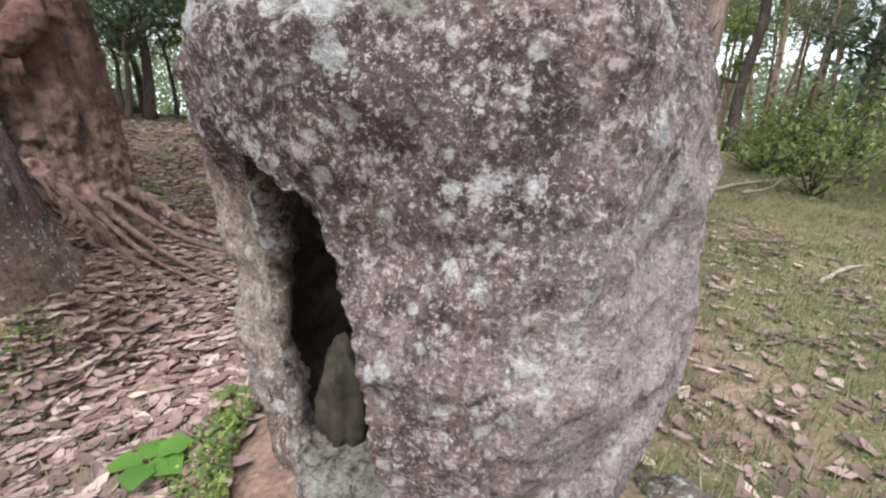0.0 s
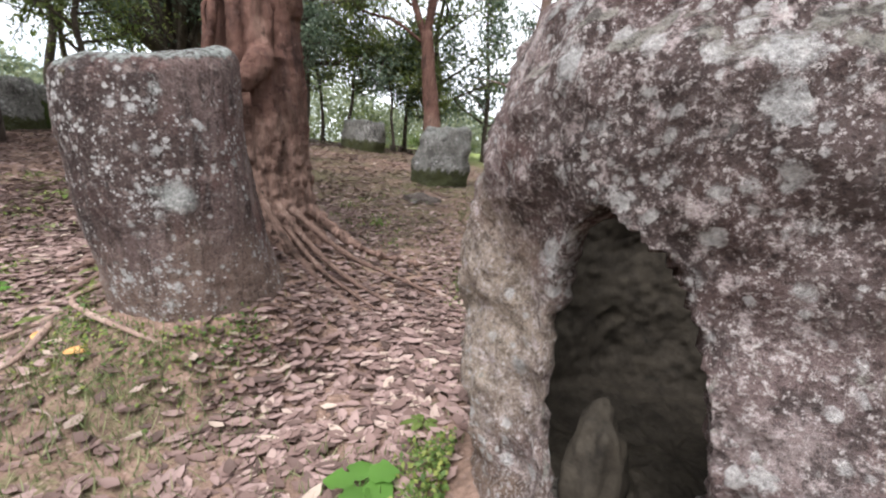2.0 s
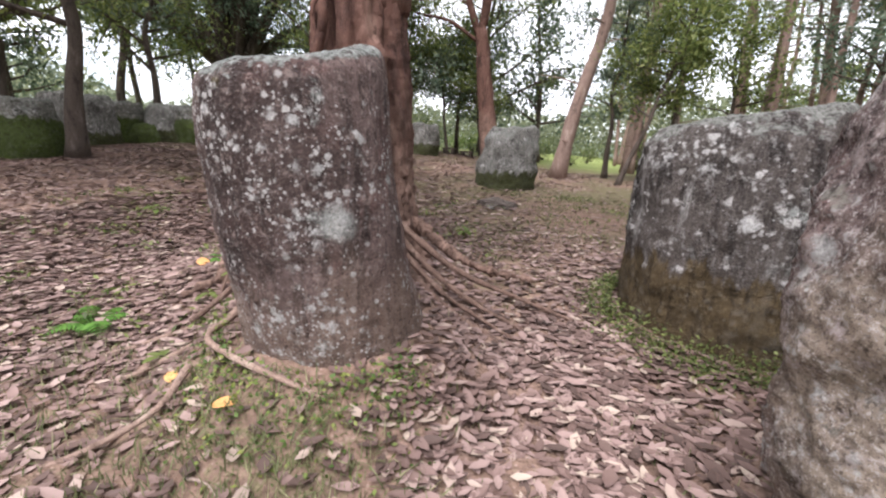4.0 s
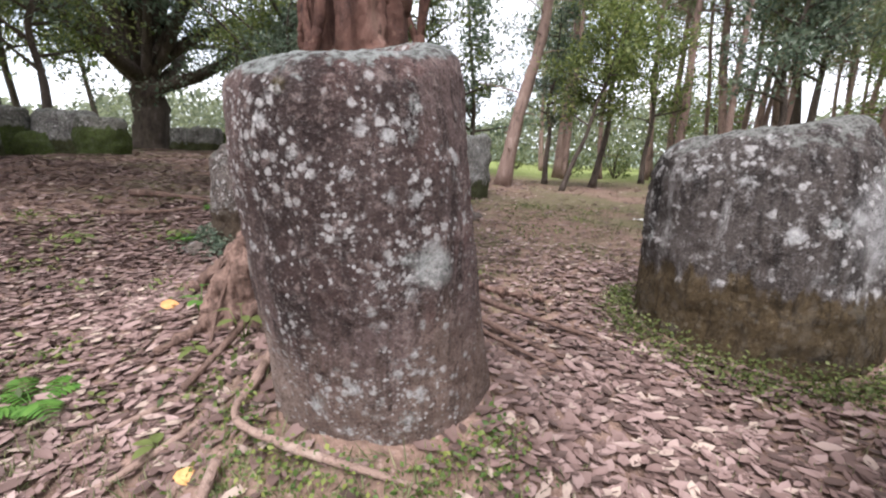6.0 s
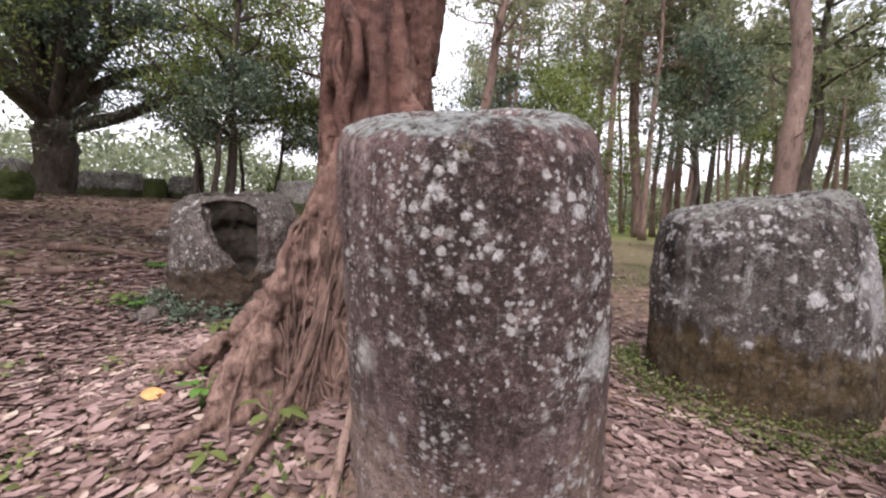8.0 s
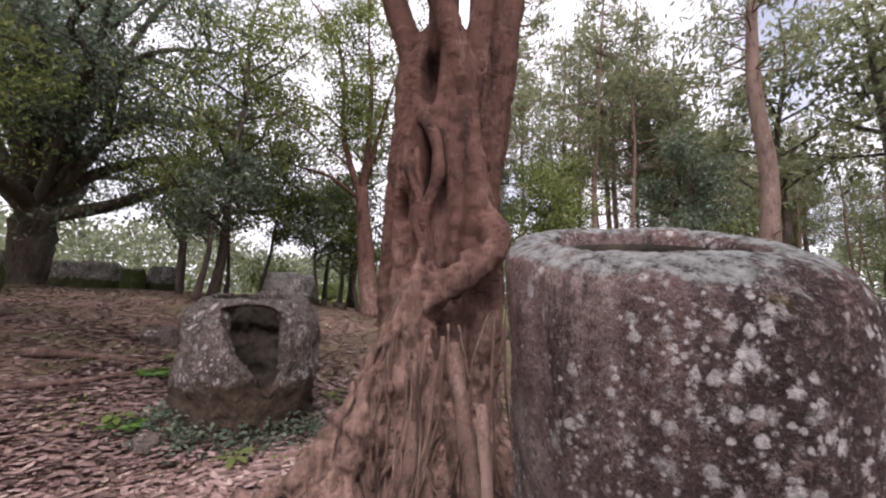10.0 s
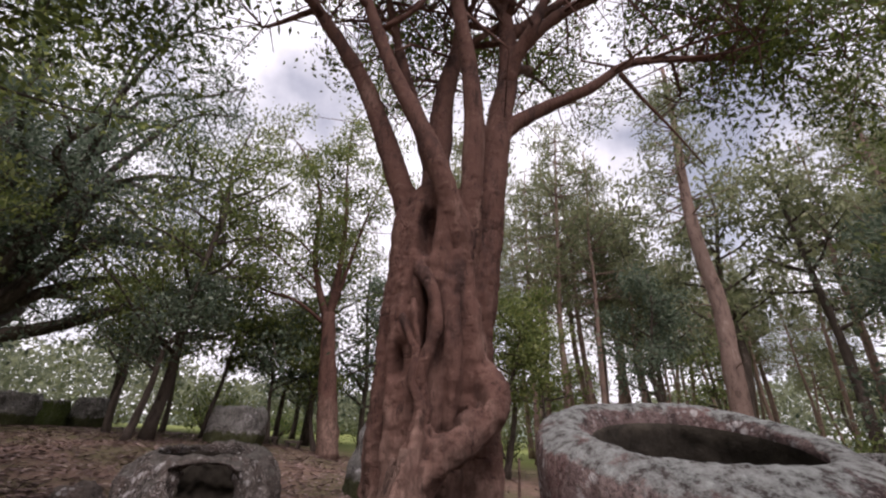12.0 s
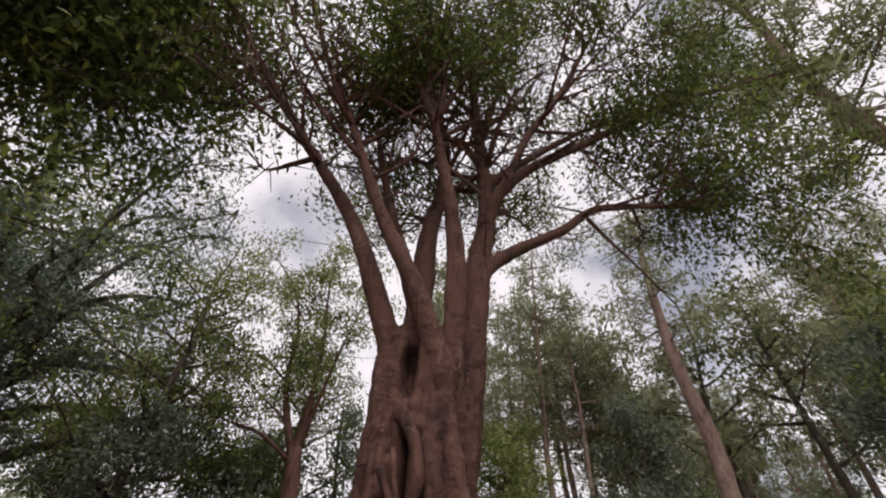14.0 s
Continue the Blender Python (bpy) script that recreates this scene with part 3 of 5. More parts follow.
zc = 0.09
JC = jar_mesh("stone_jar", M_STONE_C, JAR_C,
              [(0.0, -0.2), (0.84, -0.2), (0.855, 0.1), (0.85, 0.45), (0.82, 0.8), (0.78, 1.15), (0.74, 1.45), (0.685, 1.60), (0.60, 1.70), (0.50, 1.73)],
              [(0.45, 1.71), (0.43, 1.6), (0.55, 1.0), (0.5, 0.5), (0.0, 0.45)], 190, 0.022, rim_slope=(0.19, 0.0), rough=(0.013, 0.008), seed=21.0, dents=((300, 18, 0.05, 3.0), (250, 14, 0.04, 3.0), (275, 5, 0.015, 3.0)),
              axis=([0.0, 0.45, 1.15, 1.6, 1.8], [0.0, 0.0, -0.07, -0.13, -0.14], [0.0, 0.0, 0.0, 0.0, 0.0]))
jar("stone_jar", JC, (JAR_C[0], JAR_C[1], zc), "squat dark stone jar with white lichens and a brown mossy foot")

zd = gz(*JAR_D) - 0.05
notch = radial_cutter([(-91, 1.15), (-82, 0.93), (-75, 0.72), (-66, 0.60), (-55, 0.47), (-46, 0.34), (-36, 0.45), (-32, 0.70), (-31, 0.95), (-36, 1.12), (-50, 1.19), (-67, 1.20), (-80, 1.19)], 0.26, 1.0)
JD = jar_mesh("stone_jar", M_STONE_D, JAR_D,
              [(0.0, -0.2), (0.68, -0.2), (0.71, 0.15), (0.72, 0.6), (0.70, 0.92), (0.655, 1.10), (0.56, 1.24), (0.46, 1.30)],
              [(0.41, 1.28), (0.42, 1.20), (0.56, 0.8), (0.52, 0.35), (0.0, 0.18)], 150, 0.022, rim_slope=(-0.02, 0.10), rough=(0.02, 0.009), cutters=(notch,), seed=31.0)
jar("stone_jar", JD, (JAR_D[0], JAR_D[1], zd), "small stone jar with its front broken away to a dark hollow")

# jars further off, each of its own build
far_jars = [
    (-4.55, 11.55, 0.80, 0.60, 1.62, (0.10, 0.10), M_STONE_FAR, "grey leaning stone jar on the leaf-strewn slope"),
    (-9.90, 15.90, 0.90, 0.82, 1.25, (0.05, 0.0), M_STONE_FAR, "weathered grey stone jar beside slender trees"),
    (-13.5, 4.60, 0.88, 0.66, 1.30, (-0.08, 0.05), M_STONE_MOSS, "stone jar overgrown low down with bright green moss"),
    (-16.6, 7.10, 1.00, 0.84, 1.55, (0.0, 0.0), M_STONE_FAR, "broad grey stone jar among fallen leaves"),
    (-17.8, 8.80, 0.82, 0.72, 1.50, (0.0, 0.03), M_STONE_MOSS, "mossy stone jar beside its grey neighbour"),
    (-17.0, 9.30, 0.62, 0.52, 0.75, (0.0, 0.0), M_STONE_MOSS, "sunken low stone jar at the rise"),
    (-15.9, 10.4, 0.74, 0.60, 1.25, (0.06, 0.0), M_STONE_MOSS, "dark mossy stone jar near the great spreading tree"),
    (-16.9, 10.15, 0.95, 0.72, 1.40, (0.0, 0.0), M_STONE_FAR, "broad grey stone jar near the great spreading tree"),
    (-18.3, 15.85, 0.72, 0.66, 1.05, (0.0, 0.0), M_STONE_FAR, "grey stone jar at the end of a row on the crest"),
    (-17.75, 16.35, 0.66, 0.60, 1.15, (0.0, 0.0), M_STONE_FAR, "grey stone jar in a row on the crest of the rise"),
    (-17.3, 17.15, 0.62, 0.55, 0.95, (0.0, 0.0), M_STONE_MOSS, "dark stone jar in a row on the crest of the rise"),
    (-16.75, 18.40, 0.64, 0.50, 1.20, (0.05, 0.0), M_STONE_FAR, "upright dark stone jar on the crest"),
]
for i, (x, y, r0, r1, h, ln, mat, lab) in enumerate(far_jars):
    me = jar_mesh("stone_jar", mat, (x, y),
                  [(0.0, -0.2), (r0, -0.2), (r0 * 1.02, h * 0.3), (r0 * 0.55 + r1 * 0.45, h * 0.7), (r1, h * 0.95), (r1 * 0.9, h)],
                  [(r1 * 0.75, h * 0.99), (r1 * 0.7, h * 0.9), (r1 * 0.7, h * 0.4), (0.0, h * 0.35)], 56, 0.07, lean=ln, rough=(0.028, 0.008), seed=40.0 + 7 * i)
    jar("stone_jar", me, (x, y, gz(x, y) - 0.05), lab)


# ---- the fig tree by the tall jar ----
FIG = (-3.30, 3.87)


def curve_points(ctrl, n):
    """A smooth line through control points (Catmull-Rom), n points a span."""
    c = [Vector(p) for p in ctrl]
    c = [c[0] * 2 - c[1]] + c + [c[-1] * 2 - c[-2]]
    out = []
    for i in range(1, len(c) - 2):
        for k in range(n):
            t = k / n
            p0, p1, p2, p3 = c[i - 1:i + 3]
            out.append(0.5 * ((2 * p1) + (p2 - p0) * t + (2 * p0 - 5 * p1 + 4 * p2 - p3) * t * t + (3 * p1 - p0 - 3 * p2 + p3) * t ** 3))
    out.append(c[-2])
    return out


def limb(shape, ctrl, r0, r1, n=6, seg=10, wob=0.25, power=0.8):
    pts = curve_points(ctrl, n)
    m = len(pts) - 1
    shape.tube(pts, [r0 + (r1 - r0) * (i / m) ** power for i in range(m + 1)], seg, wob, r0 * 50)
    return pts


fig = thing("fig_tree", "large fig tree with smooth reddish bark, fused stems and spreading roots", "tree", (FIG[0], FIG[1], 0))


def fig_trunk():
    s = Shape()
    seg, rows = 120, 110
    z0, z1 = 0.1, 3.95
    for j in range(rows + 1):
        z = z0 + (z1 - z0) * j / rows
        r = 0.34 + 0.36 * math.exp(-((z - 0.1) / 0.75)) + 0.08 * math.exp(-((z - 1.9) / 0.7) ** 2) + 0.03 * math.exp(-((z - 2.6) / 0.35) ** 2)
        r *= 1 if z < 3.35 else max(0.12, 1 - ((z - 3.35) / 0.65) ** 1.6)
        cx, cy = 0.02 * math.sin(z * 1.3) - 0.06, 0.06 - 0.055 * z
        for k in range(seg):
            a = 2 * math.pi * k / seg
            q = Vector((math.cos(a) * 1.2, math.sin(a) * 1.2, z * 0.35))
            flute = 0.15 * noise.noise(q * 1.6 + Vector((5, 0, 0))) + 0.09 * noise.noise(q * 4.0) + 0.03 * noise.noise(Vector((math.cos(a) * 3, math.sin(a) * 3, z * 5)))
            rr = r * (1 + flute)
            s.v.append((cx + rr * math.cos(a) * 1.02, cy + rr * math.sin(a), z))
    for j in range(rows):
        for k in range(seg):
            a, b = j * seg + k, j * seg + (k + 1) % seg
            s.f.append((a, b, b + seg, a + seg))
    s.f.append(tuple(rows * seg + k for k in range(seg)))
    s.f.append(tuple(reversed(range(seg))))
    return s


def folds(p):
    """How deep the skin sinks at a place: slits and grooves between the fused stems."""
    x, y, z = p.x - 0.02 * math.sin(p.z * 1.3) + 0.06, p.y - 0.06 + 0.055 * p.z, p.z
    if math.hypot(x, y) > 0.66 or z < 0.9:
        return 0.0
    deg = math.degrees(math.atan2(y, x))
    deep = 0.0
    for az, wide, d, zm, zs, sway in ((-101, 5.0, 0.22, 2.62, 0.24, 4), (-88, 3.0, 0.14, 2.56, 0.26, 3), (-122, 4.0, 0.12, 2.34, 0.10, 3), (-103, 7.0, 0.22, 3.30, 0.20, 4), (-140, 6.0, 0.15, 1.75, 0.80, 10),
                                      (-62, 4.5, 0.08, 2.1, 0.7, 10), (-116, 3.5, 0.05, 2.8, 0.3, 8), (-20, 7.0, 0.08, 1.8, 1.2, 12), (-175, 6.0, 0.08, 1.9, 0.9, 12), (-80, 3.5, 0.06, 2.0, 0.3, 8), (100, 8.0, 0.10, 2.2, 1.2, 12), (40, 7.0, 0.08, 2.2, 1.0, 12)):
        dg = (deg - az - sway * noise.noise(Vector((az, 0, z * 2.2))) + 180) % 360 - 180
        deep += d * math.exp(-(dg / wide) ** 2) * math.exp(-((z - zm) / zs) ** 4)
    return deep


def rel(pts):
    return [(x - FIG[0], y - FIG[1], z) for x, y, z in pts]


body = fig_trunk()
for ctrl, ra, rb in (
    ([(-3.40, 3.50, 2.86), (-3.32, 3.39, 2.70), (-3.27, 3.345, 2.54), (-3.26, 3.335, 2.38), (-3.31, 3.34, 2.22), (-3.34, 3.34, 2.08), (-3.30, 3.36, 1.88), (-3.34, 3.36, 1.70)], 0.05, 0.032),
    ([(-3.50, 3.50, 2.52), (-3.43, 3.40, 2.36), (-3.37, 3.35, 2.22), (-3.39, 3.34, 2.06), (-3.33, 3.34, 1.92), (-3.37, 3.34, 1.72)], 0.026, 0.036),
    ([(-3.42, 3.45, 2.60), (-3.405, 3.37, 2.50), (-3.385, 3.35, 2.38), (-3.36, 3.36, 2.26)], 0.018, 0.02),
):
    s = Shape()
    limb(s, [(x - 0.09, y - 0.05, z + 0.14) for x, y, z in rel(ctrl)], ra, rb, 8, 12, 0.3)
    child("stem", s.mesh("stem", M_BARK_FIG), fig)

frng = np.random.default_rng(5)
tips = []


def fig_limb(ctrl, ra, rb):
    """One limb of the fig with its branches and twigs; the thick ones are rooted in the fused trunk."""
    s = Shape()
    pts = limb(s, rel(ctrl), ra, rb, 7, 12, 0.15)
    if ra > 0.088:
        m = len(pts) - 1
        n_in = next((i for i, p in enumerate(pts) if p.z > 3.9), m)
        body.tube(pts[:n_in], [(ra + (rb - ra) * (i / m) ** 0.8) * 1.0 for i in range(n_in)], 16, 0.15, ra * 50)
    # second branches
    for k in range(int(len(pts) * 0.55), len(pts) - 2, 2) if ra > 0.04 else ():
        p = pts[k]
        way = (pts[k + 1] - pts[k]).normalized()
        out = Vector(frng.normal(0, 1, 3))
        d = (way * 0.8 + (out - way * out.dot(way)).normalized() * 0.9 + Vector((0, 0, 0.2))).normalized()
        ln = frng.uniform(1.2, 2.6)
        bp = curve_points([p, p + d * ln * 0.5 + Vector(frng.normal(0, 0.12, 3)), p + d * ln + Vector((0, 0, 0.2))], 4)
        thick = min(0.042, 0.55 * (ra + (rb - ra) * (k / len(pts)) ** 0.8))
        s.tube(bp, [thick * (1 - 0.85 * i / 8) for i in range(9)], 6)
        for q in bp[2:]:
            for _ in range(2):
                e = q + Vector(frng.normal(0, 0.45, 3))
                s.tube([q, e], [0.010, 0.004], 4)
                tips.append(e)
    # side twigs
    for k in range(len(pts) // 3, len(pts), 2):
        p = pts[k]
        if p.z < 5.6 and p.x < 3.5:
            continue
        d = Vector(frng.normal(0, 1, 3)) * 0.8 + Vector((0, 0, 0.25))
        ln = frng.uniform(0.6, 1.5)
        q = p + d.normalized() * ln
        m = (p + q) / 2 + Vector(frng.normal(0, 0.12, 3))
        s.tube([p, m, q], [0.018, 0.012, 0.005], 5)
        tips.extend([m, q, q + Vector(frng.normal(0, 0.3, 3))])
    tips.extend(pts[-8:])
    child("limb", s.mesh("limb", M_BARK_FIG), fig)


fig_limb([(-3.46, 3.74, 3.0), (-3.58, 3.66, 3.45), (-3.87, 3.65, 4.26), (-4.13, 3.7, 4.93), (-4.47, 3.75, 5.55), (-4.92, 3.8, 6.29), (-5.46, 3.8, 7.23), (-6.55, 3.8, 9.08), (-7.3, 3.7, 10.4)], 0.125, 0.03)
fig_limb([(-3.24, 3.62, 2.9), (-3.27, 3.46, 3.4), (-3.41, 3.4, 3.87), (-3.58, 3.4, 4.28), (-3.8, 3.4, 4.74), (-4.0, 3.4, 5.27), (-4.35, 3.35, 6.25), (-4.66, 3.3, 6.98), (-5.0, 3.2, 7.91), (-5.5, 3.0, 9.4)], 0.115, 0.025)
fig_limb([(-3.4, 3.9, 3.0), (-3.42, 3.9, 3.7), (-3.4, 3.92, 4.4), (-3.36, 4.0, 5.19), (-3.24, 4.1, 5.97), (-3.22, 4.2, 7.03), (-3.4, 4.5, 8.6), (-3.7, 4.8, 10.4)], 0.165, 0.04)
fig_limb([(-3.40, 3.9, 3.9), (-3.55, 3.82, 4.47), (-3.75, 3.9, 5.15), (-4.0, 4.0, 6.21), (-4.2, 4.2, 7.2), (-4.6, 4.6, 8.6)], 0.10, 0.02)
fig_limb([(-3.18, 3.7, 3.0), (-3.13, 3.62, 3.5), (-3.1, 3.56, 4.2), (-3.12, 3.53, 4.7), (-3.17, 3.5, 5.13), (-3.31, 3.45, 5.97), (-3.39, 3.4, 6.44), (-3.64, 3.4, 7.3), (-4.05, 3.4, 8.53), (-4.4, 3.3, 9.8)], 0.12, 0.03)
fig_limb([(-3.37, 3.41, 6.35), (-3.28, 3.35, 7.26), (-3.35, 3.3, 8.41), (-3.3, 3.2, 9.8)], 0.07, 0.02)
fig_limb([(-3.1, 3.86, 2.7), (-3.0, 3.85, 3.4), (-2.92, 3.85, 4.02), (-2.83, 3.9, 4.74), (-2.71, 3.95, 5.46), (-2.73, 4.0, 6.56), (-2.79, 4.0, 7.75), (-2.84, 4.0, 10.15), (-2.7, 4.0, 11.6)], 0.20, 0.035)
fig_limb([(-2.73, 4.0, 6.3), (-2.94, 3.9, 6.62), (-3.2, 3.75, 6.62), (-3.5, 3.6, 7.1), (-3.9, 3.5, 7.9)], 0.06, 0.02)
fig_limb([(-2.72, 4.0, 7.0), (-2.5, 4.1, 8.0), (-2.19, 4.2, 9.21), (-1.66, 4.4, 11.29)], 0.075, 0.02)
fig_limb([(-2.74, 3.9, 5.2), (-2.62, 3.8, 5.55), (-2.48, 3.7, 5.82), (-2.2, 3.6, 6.53), (-1.67, 3.5, 7.46), (-0.98, 3.4, 9.02), (-0.5, 3.3, 10.2)], 0.085, 0.02)
fig_limb([(-2.74, 3.95, 5.4), (-2.55, 3.95, 5.8), (-2.05, 4.0, 6.45), (-1.12, 4.1, 7.24), (0.62, 4.2, 8.67), (3.46, 4.3, 10.4), (6.38, 4.4, 12.01)], 0.095, 0.025)
fig_limb([(-2.72, 3.98, 5.9), (-2.47, 4.0, 6.24), (-1.43, 4.3, 7.5), (-0.17, 4.6, 8.72), (2.92, 5.0, 10.76)], 0.075, 0.02)
fig_limb([(-2.86, 3.9, 4.4), (-2.74, 3.9, 4.64), (-2.39, 4.0, 4.98), (-1.8, 4.1, 5.41), (-1.12, 4.3, 6.06), (0.16, 4.6, 6.54), (1.0, 4.8, 6.93), (2.2, 5.0, 7.3)], 0.10, 0.02)
fig_limb([(-1.39, 4.2, 5.75), (-1.15, 4.25, 5.42), (-0.91, 4.3, 5.13), (-0.53, 4.4, 4.66)], 0.03, 0.008)
fig_limb([(-3.36, 4.0, 5.19), (-3.3, 4.6, 5.8), (-3.4, 5.3, 6.6), (-3.8, 6.4, 7.8), (-4.6, 7.4, 8.8)], 0.07, 0.02)
fig_limb([(-2.71, 3.95, 5.46), (-2.3, 4.7, 6.3), (-2.1, 5.6, 7.2), (-1.4, 7.0, 8.4), (-0.8, 8.2, 9.2)], 0.065, 0.02)
tips = np.array([tuple(p) for p in tips])
tips = tips[(tips[:, 2] > 7.0) | (tips[:, 1] > 1.5) | (np.abs(tips[:, 0] - 0.4) > 3.0)]


def foliage(points, per, spread, size, rng, flat=0.35, droop=0.35, ratio=0.42):
    c = np.repeat(points, per, 0) + rng.normal(0, spread, (len(points) * per, 3)) * np.array((1, 1, 0.7))
    ln = rng.uniform(0.55, 1.4, len(c)) * size
    return cards(c, ln, ln * ratio, rng, flat, droop)


tips = tips[[noise.noise(Vector(p) * 0.75) + 0.6 * noise.noise(Vector(p) * 1.9) > (0.24 if p[0] < 0.2 else 0.06 if p[0] < 3.2 else -0.4) for p in tips]]
child("crown", card_mesh("crown", foliage(tips, 82, 0.22, 0.085, frng), M_LEAF_FIG), fig, "dark glossy fig leaves")



def fig_root(ctrl, ra, rb, mat=None):
    """A root that runs over the ground; the thick ones are fused with the trunk."""
    s = body if ra > 0.065 else Shape()
    lifted = [(x, y, max(z, gz(x, y) + 0.005)) for x, y, z in ctrl]
    limb(s, rel(lifted), ra, rb, 14, 18, 0.16 if ra > 0.09 else 0.35, 0.7)
    if s is not body:
        child("root", s.mesh("root", mat or M_ROOT), fig)


fig_root([(-3.1, 3.75, 2.35), (-3.0, 3.42, 2.14), (-3.16, 3.26, 1.92), (-3.44, 3.22, 1.66), (-3.62, 3.14, 1.36), (-3.76, 3.05, 1.08), (-3.95, 2.98, 0.82), (-4.3, 2.98, 0.52), (-4.8, 3.2, 0.30), (-5.3, 3.6, 0.2)], 0.16, 0.025)
fig_root([(-3.6, 3.2, 1.2), (-3.95, 3.2, 0.80), (-4.4, 3.35, 0.50), (-5.0, 3.7, 0.28)], 0.075, 0.02)
fig_root([(-3.55, 3.05, 1.0), (-3.68, 2.82, 0.68), (-3.80, 2.58, 0.45), (-4.0, 2.3, 0.28)], 0.07, 0.02)
fig_root([(-3.2, 2.95, 1.5), (-3.10, 2.66, 1.05), (-3.01, 2.40, 0.68), (-2.99, 2.18, 0.45), (-3.04, 1.95, 0.34), (-3.15, 1.6, 0.08)], 0.042, 0.022)
fig_root([(-3.05, 2.75, 1.25), (-3.00, 2.4, 0.75), (-2.96, 2.0, 0.46), (-2.86, 1.74, 0.42), (-2.5, 1.66, 0.41), (-2.2, 1.68, 0.37), (-2.0, 1.74, 0.30)], 0.030, 0.014, M_ROOT_PALE)
fig_root([(-3.38, 2.95, 1.1), (-3.40, 2.7, 0.74), (-3.46, 2.40, 0.46), (-3.52, 2.05, 0.25)], 0.04, 0.02)
fig_root([(-2.95, 3.4, 0.9), (-2.5, 3.3, 0.50), (-2.05, 3.2, 0.26), (-1.68, 3.15, 0.14), (-1.5, 2.95, 0.08)], 0.05, 0.015)
fig_root([(-2.9, 3.55, 0.85), (-2.4, 3.55, 0.44), (-1.95, 3.5, 0.24), (-1.5, 3.45, 0.12)], 0.045, 0.014)
fig_root([(-2.9, 3.75, 0.8), (-2.3, 3.85, 0.40), (-1.7, 3.9, 0.22), (-1.2, 3.85, 0.13)], 0.045, 0.012)
fig_root([(-2.85, 3.4, 0.75), (-2.35, 3.05, 0.38), (-1.9, 2.8, 0.20), (-1.62, 2.5, 0.08)], 0.035, 0.012)
fig_root([(-2.8, 3.5, 0.7), (-2.25, 3.4, 0.34), (-1.85, 3.33, 0.20), (-1.4, 3.2, 0.08)], 0.03, 0.010)
fig_root([(-2.9, 4.0, 0.8), (-2.3, 4.2, 0.38), (-1.7, 4.5, 0.22)], 0.07, 0.02)
fig_root([(-3.6, 4.0, 0.8), (-4.2, 4.2, 0.52), (-4.9, 4.3, 0.32)], 0.09, 0.02)
fig_root([(-3.4, 4.2, 0.8), (-3.6, 4.9, 0.42), (-3.8, 5.6, 0.34)], 0.09, 0.02)
fig_root([(-3.5, 2.1, 0.2), (-3.9, 1.6, 0.05), (-4.4, 1.0, -0.01), (-4.7, 0.4, -0.03)], 0.022, 0.010, M_ROOT_PALE)
fig_root([(-3.05, 1.75, 0.18), (-3.0, 1.35, 0.05), (-2.7, 1.0, 0.01), (-2.3, 0.8, -0.02)], 0.022, 0.010, M_ROOT_PALE)
fig_root([(-2.85, 1.62, 0.30), (-2.83, 1.38, 0.14), (-3.0, 1.0, 0.02), (-3.3, 0.7, -0.02)], 0.022, 0.010, M_ROOT_PALE)
fig_root([(-3.2, 1.9, 0.16), (-3.5, 1.5, 0.05), (-3.9, 1.0, 0.0)], 0.022, 0.010, M_ROOT_PALE)
fig_root([(-3.1, 1.75, 0.1), (-2.75, 1.5, 0.03), (-2.6, 1.2, 0.02), (-2.2, 1.0, 0.01)], 0.018, 0.008)
fig_root([(-2.9, 1.1, 0.03), (-2.5, 0.8, 0.02), (-1.9, 0.75, 0.01), (-1.5, 0.9, 0.0)], 0.018, 0.008)
# the apron of fused roots at the foot
ap = Shape()
AX, AY = -3.30, 3.32
na, nr = 240, 80


def apron_z(a, rho):
    da = (math.degrees(a) - 222 + 180) % 360 - 180
    db = (math.degrees(a) - 5 + 180) % 360 - 180
    wide = 0.42 + 0.40 * math.exp(-(da / 38) ** 2) + 0.40 * math.exp(-(db / 38) ** 2)
    high = 0.70 + 0.85 * math.exp(-(da / 42) ** 2)
    q = Vector((math.cos(a) * 2.4, math.sin(a) * 2.4, rho * 0.35))
    ridge = noise.noise(q * 1.3) * 0.6 + noise.noise(q * 3.1) * 0.8 + 0.4 * noise.noise(q * 7.0)
    f = max(0.0, 1 - max(0.0, rho - 0.22) / (wide * (1 + 0.45 * ridge)))
    x, y = AX + rho * math.cos(a), AY + rho * math.sin(a)
    z = gz(x, y) - 0.06 + high * f ** 1.35 * (1 + 0.18 * ridge)
    return z + (0.06 * noise.noise(Vector((x, y, 0)) * 9) + 0.035 * noise.noise(Vector((x, y, 0)) * 24)) * (f > 0)


for j in range(nr + 1):
    rho = 0.05 + 1.5 * (j / nr) ** 1.2
    for k in range(na):
        a = 2 * math.pi * k / na
        ap.v.append((AX + rho * math.cos(a) - FIG[0], AY + rho * math.sin(a) - FIG[1], apron_z(a, rho)))
for j in range(nr):
    for k in range(na):
        a, b = j * na + k, j * na + (k + 1) % na
        ap.f.append((a, b, b + na, a + na))
low = len(ap.v)
for k in range(na):
    x, y, z = ap.v[nr * na + k]
    ap.v.append((x, y, -0.4))
for k in range(na):
    a, b = nr * na + k, nr * na + (k + 1) % na
    ap.f.append((a, b, low + (k + 1) % na, low + k))
ap.f.append(tuple(low + k for k in reversed(range(na))))
ap.f.append(tuple(reversed(range(na))))
body.add(ap.v, ap.f)


